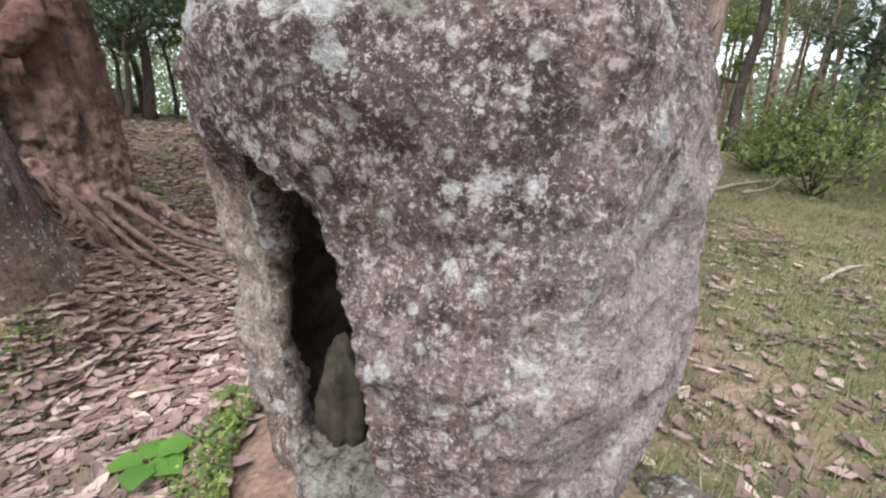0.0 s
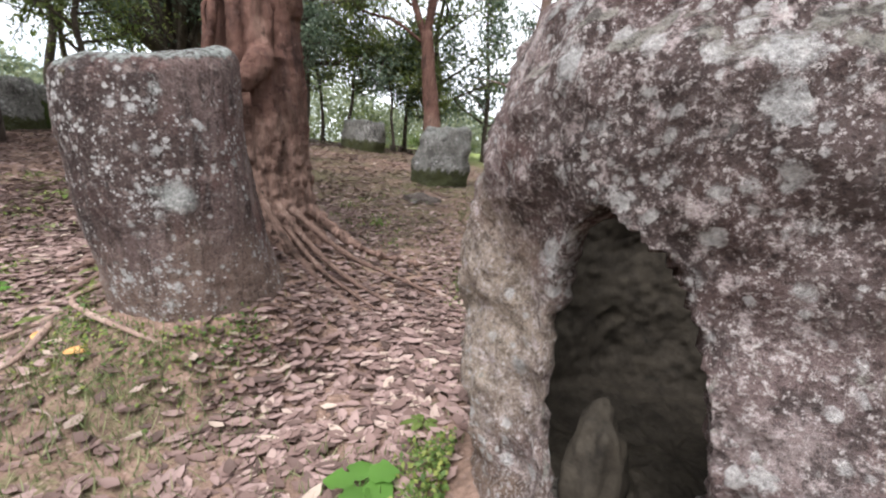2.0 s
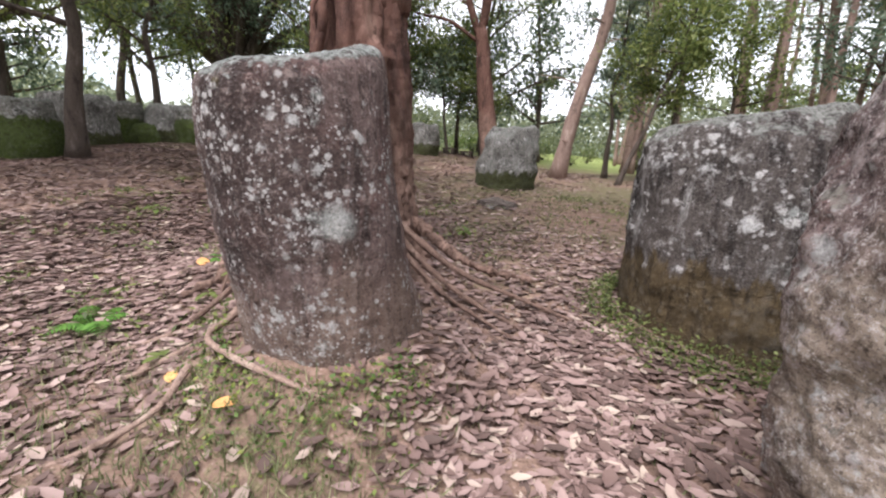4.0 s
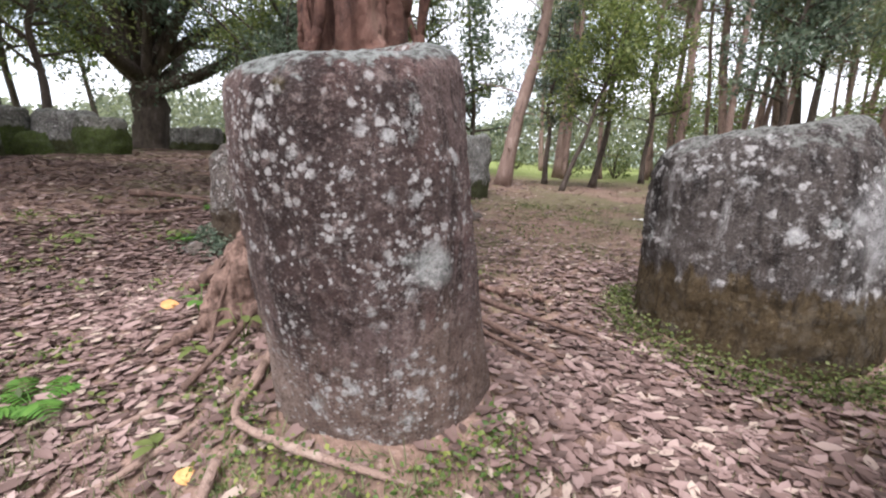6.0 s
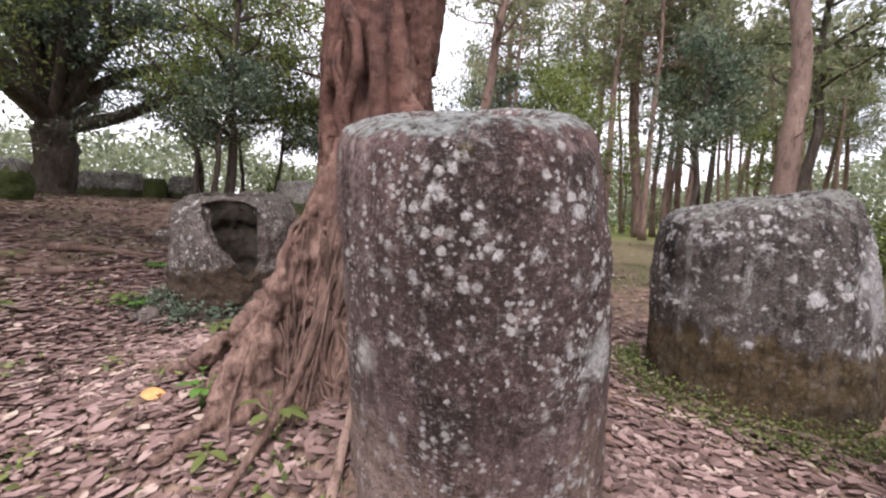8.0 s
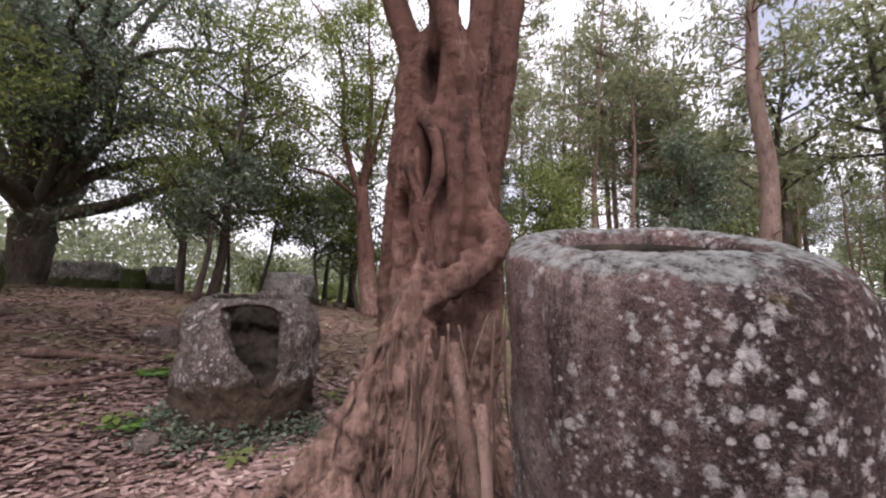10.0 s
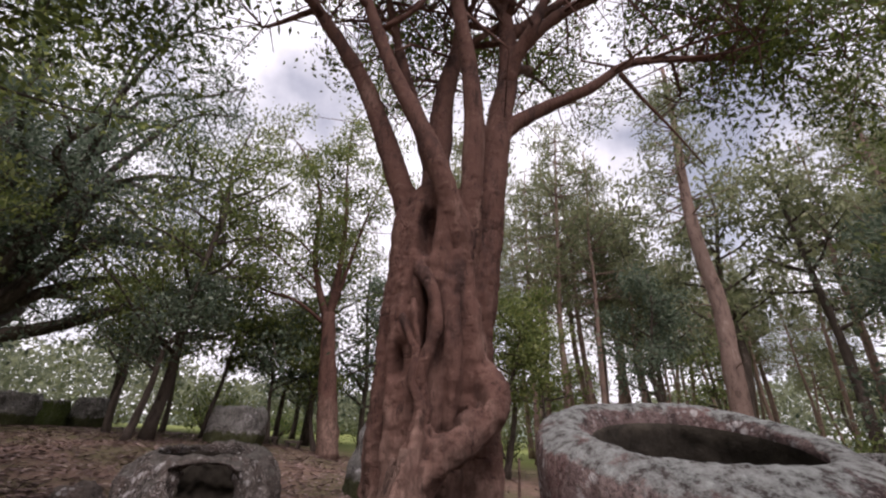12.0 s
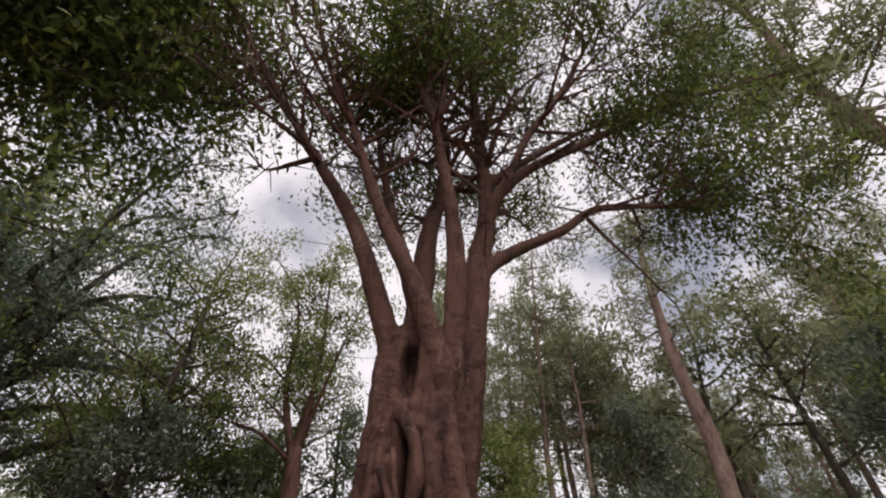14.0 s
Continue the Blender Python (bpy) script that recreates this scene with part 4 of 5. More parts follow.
def fused(shape, voxel, rounds):
    """One skin over all the overlapping solids, with bark wrinkles along and across."""
    ob = new("skin", shape.mesh("skin", M_BARK_FIG))
    md = ob.modifiers.new("skin", "REMESH")
    md.mode, md.voxel_size, md.use_smooth_shade = "VOXEL", voxel, True
    sm = ob.modifiers.new("soften", "SMOOTH")
    sm.iterations, sm.factor = rounds, 0.5
    bpy.context.view_layer.update()
    me = bpy.data.meshes.new_from_object(ob.evaluated_get(bpy.context.evaluated_depsgraph_get()))
    bpy.data.objects.remove(ob)
    me.name = "trunk"
    bm = bmesh.new()
    bm.from_mesh(me)
    bm.normal_update()
    for v in bm.verts:
        p = v.co
        wide = Vector((p.x * 5, p.y * 5, p.z * 17))
        tall = Vector((p.x * 13, p.y * 13, p.z * 2.2))
        foot = min(1.0, max(0.0, (1.9 - p.z) / 0.6))
        d = 0.016 * noise.noise(wide) * max(0.0, noise.noise(p * 2.2) + 0.2) + 0.012 * noise.noise(p * 13) + 0.008 * noise.noise(p * 29)
        d += foot * (0.034 * noise.noise(tall) + 0.030 * noise.noise(tall * 2.1) + 0.03 * noise.noise(p * 8) + 0.02 * noise.noise(p * 19))
        if p.z < 3.8:
            d -= folds(p)
        v.co += v.normal * d
    bm.to_mesh(me)
    bm.free()
    me.polygons.foreach_set("use_smooth", [True] * len(me.polygons))
    me.update()
    return me


child("trunk", fused(body, 0.019, 1), fig)
# thin hanging roots between the fig and the tall jar
hang = Shape()
hr = random.Random(4)
for i in range(16):
    a = hr.uniform(0, 1)
    x, y = -3.55 + a * 0.62, 2.98 - 0.10 * a + hr.uniform(-0.1, 0.1)
    top = 1.35 + 0.4 * a + hr.uniform(-0.1, 0.1)
    low = (x + hr.uniform(-0.25, 0.15), y - hr.uniform(0.1, 0.6), 0.32)
    mid = (x + hr.uniform(-0.1, 0.1), y - hr.uniform(0.05, 0.2), (top + 0.35) * hr.uniform(0.4, 0.6))
    limb(hang, rel([(x, y, top), ((x + mid[0]) / 2 + hr.uniform(-0.05, 0.05), (y + mid[1]) / 2, (top + mid[2]) / 2), mid, low]), hr.choice((0.004, 0.006, 0.009, 0.014)), 0.005, 6, 6, 0.6)
child("hanging_root", hang.mesh("hanging_root", M_ROOT), fig, "thin brown hanging roots")
# gnarled strands that run down over the fused foot and out into the soil
sr = random.Random(15)
for i in range(52):
    a = radians(sr.uniform(165, 300) if i % 2 else sr.uniform(-55, 45))
    reach = sr.uniform(0.4, 0.95) if i % 2 else sr.uniform(0.5, 1.3)
    ctrl = []
    for k in range(7):
        t = k / 6
        rho = 0.30 + reach * t
        aa = a + 0.85 * noise.noise(Vector((i * 7.1, t * 2.5, 0))) * (0.4 + t)
        x, y = AX + rho * math.cos(aa), AY + rho * math.sin(aa)
        if math.hypot(x - JAR_B[0], y - JAR_B[1]) < 0.62:
            break
        ctrl.append((x, y, max(gz(x, y) + 0.004, apron_z(aa, rho) + 0.01)))
    if len(ctrl) < 4:
        continue
    s = Shape()
    limb(s, rel(ctrl), sr.choice((0.007, 0.010, 0.015, 0.024)), 0.006, 10, 8, 0.4, 0.8)
    child("root", s.mesh("root", M_ROOT), fig)


# ---- other trees ----
def bent(base, tip, rng, bend, n=6):
    base, tip = Vector(base), Vector(tip)
    out = []
    for i in range(n + 1):
        t = i / n
        p = base.lerp(tip, t)
        k = bend * math.sin(math.pi * t)
        out.append(p + Vector((rng.normal(0, 1), rng.normal(0, 1), 0)) * k * 0.5)
    return out


def broadleaf(name, label, at, height, r, rng, mat_b, mat_l, first=0.35, limbs=9, reach=2.4, leaf=0.2, per=22, spread=0.5, lean=(0, 0), rise=0.5, twigs=3, group=""):
    """A tree with a bent tapering trunk, rising limbs with twigs and a loose crown of leaves."""
    x, y = at
    z = gz(x, y) - 0.08
    ob = thing(name, label, "tree", (x, y, z), group)
    s = Shape()
    tp = curve_points(bent((0, 0, 0), (lean[0], lean[1], height), rng, r * 1.8), 3)
    m = len(tp) - 1
    s.tube(tp, [r * (1.0 + 0.5 * math.exp(-i * 0.9)) * (1 - 0.85 * i / m) + 0.01 for i in range(m + 1)], 10, 0.2, r * 9)
    pts = []
    for k in range(limbs):
        f = first + (0.97 - first) * (k + rng.uniform(0, 0.8)) / limbs
        p = tp[min(m, int(f * m))]
        a = rng.uniform(0, 2 * math.pi)
        ln = reach * (1.15 - 0.6 * f) * rng.uniform(0.7, 1.2)
        tip = p + Vector((math.cos(a) * ln, math.sin(a) * ln, ln * rise * rng.uniform(0.3, 1.4)))
        lp = curve_points(bent(p, tip, rng, ln * 0.14, 3), 3)
        rr = r * (1 - 0.8 * f) * 0.5 + 0.01
        s.tube(lp, [rr * (1 - 0.85 * i / (len(lp) - 1)) + 0.004 for i in range(len(lp))], 6)
        pts += lp[3:]
        for _ in range(twigs):
            b = lp[rng.integers(2, len(lp))]
            e = b + Vector(rng.normal(0, 1, 3)) * ln * 0.28
            s.tube([b, (b + e) / 2 + Vector(rng.normal(0, 0.05, 3)), e], [rr * 0.3 + 0.003, rr * 0.2 + 0.003, 0.003], 4)
            pts += [(b + e) / 2, e]
    pts += tp[-3:]
    child("trunk", s.mesh("trunk", mat_b), ob)
    pts = np.array([tuple(p) for p in pts])
    child("crown", card_mesh("crown", foliage(pts, per, spread, leaf, rng), mat_l), ob)
    return ob


rng = np.random.default_rng(77)
# the great spreading tree on the rise
big = thing("spreading_tree", "great dark spreading tree with low wide limbs on the rise", "tree", (-20.2, 15.6, gz(-20.2, 15.6) - 0.1))
s = Shape()
s.tube(curve_points([(0, 0, 0), (0.1, 0, 1.0), (0, 0.1, 2.2), (0.1, 0, 3.4)], 4), [1.15, 0.85, 0.78, 0.75, 0.72, 0.7, 0.7, 0.7, 0.72, 0.72, 0.6, 0.5, 0.4], 16, 0.3)
pts = []
for k in range(30):
    a = k * 2.4 + rng.uniform(-0.3, 0.3)
    h0 = 2.6 + (k % 6) * 0.25
    ln = rng.uniform(8.0, 12.5) * (1 - 0.015 * k)
    up = rng.uniform(0.6, 2.2) + 14.0 * (k / 29) ** 1.1
    p0 = Vector((0, 0, h0))
    tip = p0 + Vector((math.cos(a) * ln, math.sin(a) * ln, up))
    steep = k / 29
    mid = p0.lerp(tip, 0.5) + Vector((-math.cos(a), -math.sin(a), 0)) * ln * 0.22 * steep + Vector((0, 0, 1.3 + 1.5 * steep)) + Vector(rng.normal(0, 0.4, 3))
    lp = curve_points([p0, p0.lerp(mid, 0.5) + Vector((0, 0, 0.35)) + Vector(rng.normal(0, 0.25, 3)), mid, mid.lerp(tip, 0.5) + Vector(rng.normal(0, 0.7, 3)), tip], 4)
    s.tube(lp, [(0.30 - 0.16 * steep) * (1 - 0.9 * i / (len(lp) - 1)) + 0.02 for i in range(len(lp))], 8, 0.2)
    pts += lp[5:]
    for _ in range(9):
        b = lp[rng.integers(4, len(lp))]
        e = b + Vector(rng.normal(0, 1, 3) * (1.3, 1.3, 0.9))
        s.tube([b, (b + e) / 2, e], [0.05, 0.035, 0.01], 5)
        pts += [(b + e) / 2, e, e + Vector(rng.normal(0, 0.6, 3))]
child("trunk", s.mesh("trunk", M_BARK_DARK), big)
pts = np.array([tuple(p) for p in pts])
child("crown", card_mesh("crown", foliage(pts, 58, 0.48, 0.20, rng), M_LEAF_DARK), big, "dense dark green crown")

# reddish tree behind the leaning jar, and slim crooked trees near it
tr2 = thing("forked_tree", "reddish-barked tree forking into tall thin crooked stems", "tree", (-6.95, 16.9, gz(-6.95, 16.9) - 0.1))
s = Shape()
pts = []
limb(s, [(0, 0, 0), (-0.25, 0, 1.5), (-0.48, 0, 3.2), (-0.72, 0, 5.2)], 0.40, 0.24, 5, 14, 0.2, 1.2)
for way, rr in (
    ([(0.1, 0, 4.9), (-0.5, 0, 6.4), (-0.9, 0.1, 8.0), (-1.0, 0.2, 10.0), (-1.7, 0.3, 12.2), (-3.2, 0.2, 14.2)], 0.17),
    ([(0.15, 0, 4.9), (0.25, 0.1, 7.0), (0.2, 0.2, 9.5), (-0.1, 0.3, 12.0), (-0.2, 0.3, 15.0)], 0.18),
    ([(0.2, 0, 5.2), (0.6, 0.1, 7.2), (1.0, 0.3, 9.4), (1.8, 0.5, 12.5)], 0.12),
    ([(0.0, 0, 4.8), (-1.2, -0.3, 5.6), (-2.6, -0.5, 6.0), (-3.9, -0.8, 6.9), (-5.2, -1.0, 7.2)], 0.075),
    ([(-0.8, 0.1, 7.6), (-2.0, 0.1, 8.6), (-3.4, 0.0, 9.0), (-4.6, 0.0, 9.6)], 0.06),
    ([(-0.3, 0.1, 6.0), (-1.6, -0.2, 7.0), (-3.0, -0.4, 8.0)], 0.05),
):
    lp = limb(s, [(x - 0.85, y, z) for x, y, z in way], rr, 0.02, 6, 8, 0.2)
    for k in range(9, len(lp)):
        for _ in range(3):
            e = lp[k] + Vector(rng.normal(0, 0.75, 3))
            s.tube([lp[k], (lp[k] + e) / 2 + Vector(rng.normal(0, 0.08, 3)), e], [0.022, 0.014, 0.005], 4)
            if noise.noise(e * 0.6) > -0.3:
                pts.append(e)
child("trunk", s.mesh("trunk", M_BARK_FIG), tr2)
child("crown", card_mesh("crown", foliage(np.array([tuple(p) for p in pts]), 110, 0.32, 0.165, rng), M_LEAF_MID), tr2)

SLIM = [(-9.5, 17.9, 5.0, 0.07, (-0.9, 0.3)), (-7.9, 18.6, 4.6, 0.08, (-1.0, 0)), (-11.5, 17.0, 5.5, 0.08, (0.6, 0)), (-11.9, 13.6, 5.0, 0.10, (0.8, 0)),
        (-13.8, 15.5, 5.8, 0.09, (-0.4, 0)), (-0.9, 16.4, 6.5, 0.11, (0.9, 0)), (-2.6, 17.4, 6.0, 0.09, (0.2, 0)),
        (-1.9, 14.6, 5.4, 0.07, (1.6, 0.4)), (-9.8, 19.5, 6.2, 0.10, (0.3, 0)), (3.6, 14.8, 7.0, 0.10, (0.5, 0))]
for i, (x, y, h, r, ln) in enumerate(SLIM):
    broadleaf("slim_tree", "slim crooked young tree with loose green leaves", (x, y), h, r, rng, M_BARK_DARK, M_LEAF_MID if i % 3 else M_LEAF_DARK, 0.42, 12, 1.9, 0.15, 30, 0.25, ln, group="slim trees")


def pine(name, label, at, height, r, rng, lean=(0, 0), first=0.46, whorls=18, reach=2.8, per=15, stubs=10, leaf=0.32):
    x, y = at
    z = gz(x, y) - 0.1
    ob = thing(name, label, "tree", (x, y, z), "pines")
    s = Shape()
    tp = curve_points(bent((0, 0, 0), (lean[0], lean[1], height), rng, r * 1.0), 4)
    m = len(tp) - 1
    s.tube(tp, [r * (1 - 0.78 * i / m) * (1 + 0.35 * math.exp(-i)) for i in range(m + 1)], 9, 0.15, r * 30)
    for k in range(stubs):
        p = tp[int((0.12 + 0.4 * k / stubs) * m)]
        a = rng.uniform(0, 6.28)
        e = p + Vector((math.cos(a), math.sin(a), rng.uniform(-0.1, 0.4))) * rng.uniform(0.4, 1.6)
        s.tube([p, (p + e) / 2 + Vector((0, 0, 0.06)), e], [0.03, 0.02, 0.008], 5)
    pts = []
    for k in range(whorls):
        f = first + (0.98 - first) * k / whorls
        p = tp[min(m, int(f * m))]
        for _ in range(3):
            a = rng.uniform(0, 6.28)
            ln_ = reach * (1.25 - f) * rng.uniform(0.7, 1.3)
            e = p + Vector((math.cos(a) * ln_, math.sin(a) * ln_, ln_ * rng.uniform(0.0, 0.6)))
            mid = (p + e) / 2 + Vector((0, 0, -0.08 * ln_))
            s.tube([p, mid, e], [0.035, 0.025, 0.008], 4)
            pts += [mid.lerp(e, 0.3), mid.lerp(e, 0.7), e, e + Vector(rng.normal(0, 0.3, 3))]
    child("trunk", s.mesh("trunk", M_BARK_PINE), ob)
    pts = np.array([tuple(p) for p in pts])
    c = np.repeat(pts, per, 0) + rng.normal(0, 0.20, (len(pts) * per, 3))
    ln2 = rng.uniform(0.7, 1.2, len(c)) * leaf
    child("crown", card_mesh("crown", cards(c, ln2, ln2 * 0.21, rng, 0.2, -0.3), M_LEAF_PINE), ob, "tufts of long pale green needles")
    return ob


pines = [pine("pine", "tall reddish-barked pine with broken branch stubs", (6.6, 15.2), 18, 0.38, rng, (0.35, 0.3), 0.55),
         pine("pine", "slender leaning pine with high needle tufts", (5.1, 24.0), 17, 0.20, rng, (-0.8, 0.3)),
         pine("pine", "slender pale-barked pine in the wood", (4.4, 21.0), 17, 0.15, rng, (0.4, 0))]
pines.append(pine("pine", "leaning red pine beyond the leaning jar", (-3.9, 15.2), 15, 0.24, rng, (2.6, 1.0)))
pines.append(pine("pine", "tall pinkish-barked pine towering beside the fig", (6.1, 4.75), 18, 0.30, rng, (-0.4, 0.45), 0.5, 20, 3.6, 26, 6))
lrng = random.Random(12)
for k in range(60):
    src = lrng.choice(pines[1:3])
    yaw = lrng.uniform(-80, 6) if k < 38 else lrng.uniform(-58, -8)
    d = lrng.uniform(18, 52) if k < 38 else lrng.uniform(22, 36)
    if -42 < yaw < -24 and d < 34:
        d += 15
    x, y = -1.5 + d * math.sin(radians(-yaw)), 1.0 + d * math.cos(radians(-yaw))
    sc = lrng.uniform(0.75, 1.25)
    copy_thing(src, pose(x, y, gz(x, y) - 0.1, lrng.uniform(-4, 4), lrng.uniform(-4, 4), lrng.uniform(0, 360)) @ Matrix.Scale(sc, 4))

woods = [broadleaf("wood_tree", "leafy tree of the surrounding wood", (9.0, 9.0), 8.5, 0.13, rng, M_BARK_DARK, M_LEAF_MID, 0.40, 16, 2.8, 0.25, 10, 0.34, (0.5, 0.2), twigs=4, group="wood trees"),
         broadleaf("wood_tree", "leafy dark tree of the surrounding wood", (-7.0, 24.0), 9.5, 0.15, rng, M_BARK_DARK, M_LEAF_DARK, 0.2, 20, 3.0, 0.27, 13, 0.36, (-0.5, 0.2), twigs=4, group="wood trees"),
         broadleaf("wood_tree", "pale green leafy tree of the surrounding wood", (7.5, 22.0), 11, 0.16, rng, M_BARK_DARK, M_LEAF_PINE, 0.42, 18, 2.6, 0.25, 9, 0.36, (0.3, -0.2), twigs=4, group="wood trees")]
spots = []
for k in range(46):
    yaw = lrng.uniform(-180, 180) if k < 40 else lrng.uniform(-95, -5)
    d = lrng.uniform(24, 55) if yaw < 8 and yaw > -100 else lrng.uniform(38, 62)
    if 4 <= yaw < 80 and lrng.random() < 0.8:
        continue
    spots.append((yaw, d))
for yaw, d in spots:
    x, y = -1.5 - d * math.sin(radians(yaw)), 1.0 + d * math.cos(radians(yaw))
    sc = lrng.uniform(0.7, 1.4)
    copy_thing((woods[2] if lrng.random() < 0.7 else woods[0]) if -100 < yaw < 4 else lrng.choice(woods), pose(x, y, gz(x, y) - 0.1, lrng.uniform(-5, 5), lrng.uniform(-5, 5), lrng.uniform(0, 360)) @ Matrix.Scale(sc, 4))
# mid trees that fill the left behind the rise and stand by the path
for x, y, sc in ((-13.3, 17.6, 0.66), (-26.5, 9.0, 0.9), (-23.0, 3.0, 0.95), (-22.7, 11.6, 1.15), (-25.0, 6.0, 1.2), (-28.0, 15.0, 1.3), (-21.0, 0.4, 1.1), (-30.0, 20.0, 1.3), (9.5, 10.5, 0.8), (1.2, 20.0, 0.75), (12.5, 13.0, 0.9), (7.7, 24.0, 1.45), (9.7, 19.0, 1.3), (12.7, 17.0, 1.35), (-10.5, 24.0, 0.8)):
    copy_thing(woods[int(abs(x * 3)) % 3], pose(x, y, gz(x, y) - 0.1, 0, 0, x * 40) @ Matrix.Scale(sc, 4))


def bush(at, rng, h=1.3, w=1.4, leaf=0.12, n=900, mat=None):
    x, y = at
    ob = thing("bush", "leafy green bush at the wood's edge", "bush", (x, y, gz(x, y) - 0.05), "bushes")
    s = Shape()
    ends = []
    for k in range(12):
        e = Vector((rng.normal(0, w * 0.4), rng.normal(0, w * 0.4), h * rng.uniform(0.5, 1.0)))
        s.tube([(0, 0, 0), e * 0.5 + Vector(rng.normal(0, 0.1, 3)), e], [0.02, 0.013, 0.004], 5)
        ends += [e, e * 0.7, e * 0.45 + Vector(rng.normal(0, 0.15, 3))]
    child("stem", s.mesh("stem", M_BARK_DARK), ob)
    child("foliage", card_mesh("foliage", foliage(np.array([tuple(p) for p in ends]), n // len(ends), 0.24 * w, leaf, rng), mat or M_LEAF_MID), ob)
    return ob


bushes = [bush((6.2, 8.6), rng), bush((8.2, 8.8), rng, 1.7, 1.8, 0.14), bush((7.0, 11.5), rng, 1.0, 1.6, 0.12, 900, M_WEED)]
for k in range(46):
    yaw = lrng.uniform(-100, 40)
    d = lrng.uniform(23, 40) if yaw > -35 else lrng.uniform(12, 28)
    x, y = -1.5 - d * math.sin(radians(yaw)), 1.0 + d * math.cos(radians(yaw))
    copy_thing(lrng.choice(bushes), pose(x, y, gz(x, y) - 0.05, 0, 0, lrng.uniform(0, 360)) @ Matrix.Scale(lrng.uniform(0.6, 1.4), 4))

for x, y, h, r, ln in ((-12.6, 5.3, 8.5, 0.17, (0.9, 0.3)), (-15.2, 5.0, 8.0, 0.22, (-1.5, 0.5)), (-19.0, 5.4, 9.0, 0.2, (0.5, 0.0)), (-17.5, 9.8, 7.5, 0.14, (0.4, 0.3))):
    broadleaf("slim_tree", "tall dark-stemmed tree on the rise", (x, y), h, r, rng, M_BARK_DARK, M_LEAF_MID, 0.36, 16, 3.6, 0.17, 30, 0.28, ln, group="slim trees")

for x, y, h, r, ln in ((-11.9, 14.5, 11.5, 0.16, (0.6, 0.0)), (-17.5, 20.5, 11.5, 0.17, (-0.4, 0.3)), (-9.0, 21.0, 11.0, 0.16, (0.4, 0.0))):
    broadleaf("slim_tree", "tall leafy tree on the rise", (x, y), h, r, rng, M_BARK_DARK, M_LEAF_MID, 0.24, 26, 3.4, 0.17, 22, 0.34, ln, group="slim trees")

# a tree whose dense boughs reach over from outside
over = thing("overhanging_tree", "dense dark-leaved tree whose boughs hang over the site", "tree", (-12.5, -1.0, gz(-12.5, -1.0) - 0.1))
s = Shape()
limb(s, [(0, 0, 0), (0.1, 0.1, 2.5), (0.3, 0.5, 5.0), (0.5, 0.8, 7.0)], 0.42, 0.22, 5, 12, 0.2)
ends = []
for tip in ((4.4, 4.6, 8.0), (4.9, 5.2, 9.2), (5.1, 5.9, 10.6), (5.2, 5.4, 7.9), (4.7, 5.1, 6.7), (3.6, 4.0, 8.6), (3.0, 5.6, 9.4), (-3, 2, 9), (1, -4, 9), (-2, -3, 8), (2.2, 3.2, 10.5), (5.6, 4.4, 9.4), (4.2, 5.6, 8.4), (4.9, 5.6, 8.6), (4.0, 4.8, 7.2)):
    p0, tp = Vector((0.4, 0.7, 5.8)), Vector(tip)
    lp = limb(s, [p0, p0.lerp(tp, 0.5) + Vector((0, 0, 0.7)), tp], 0.13, 0.03, 8, 8, 0.2)
    for q in lp[7:]:
        for _ in range(7):
            e = q + Vector(rng.normal(0, 0.8, 3))
            s.tube([q, e], [0.015, 0.005], 4)
            ends.append(e)
child("trunk", s.mesh("trunk", M_BARK_DARK), over)
child("crown", card_mesh("crown", foliage(np.array([tuple(p) for p in ends]), 66, 0.38, 0.135, rng), M_LEAF_FIG), over)

# far woods all round, and hills; both carry the distance haze in their colour
fr = np.random.default_rng(9)
n = 230000
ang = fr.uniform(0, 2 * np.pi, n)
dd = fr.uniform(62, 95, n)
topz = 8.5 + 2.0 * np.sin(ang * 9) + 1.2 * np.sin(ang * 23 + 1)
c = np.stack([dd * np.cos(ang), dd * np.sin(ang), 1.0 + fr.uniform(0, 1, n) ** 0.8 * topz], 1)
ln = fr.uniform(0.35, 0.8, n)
tagged(new("far_woods", card_mesh("far_woods", cards(c, ln, ln * 0.7, fr, 0.2, 0.1), M_LEAF_FAR)), "far woods round the site, haze painted into their pale green", "woods", kind="stuff")

hs = Shape()
for j in range(3):
    for k in range(180):
        a = 2 * math.pi * k / 180
        h = 16 + 12 * noise.fractal(Vector((math.cos(a) * 2, math.sin(a) * 2, 0)), 1.0, 2.0, 4)
        rr, zz = ((420, -3), (520, h), (640, -3))[j]
        hs.v.append((rr * math.cos(a), rr * math.sin(a), zz))
for j in range(2):
    for k in range(180):
        a, b = j * 180 + k, j * 180 + (k + 1) % 180
        hs.f.append((a, b, b + 180, a + 180))
tagged(new("backdrop", hs.mesh("backdrop", M_HILL)), "wooded hills on the horizon, haze painted into their pale colour", "hills", kind="structure")

# ---- ground cover ----
lr = np.random.default_rng(21)


def scatter(n, box, keep):
    x0, x1, y0, y1 = box
    x, y = lr.uniform(x0, x1, n), lr.uniform(y0, y1, n)
    ok = lr.uniform(0, 1, n) < keep(x, y)
    for (cx, cy), r in ((JAR_A, 0.80), (JAR_B, 0.55), (JAR_C, 0.88), (JAR_D, 0.66), (FIG, 0.5)):
        ok &= np.hypot(x - cx, y - cy) > r
    return x[ok], y[ok]


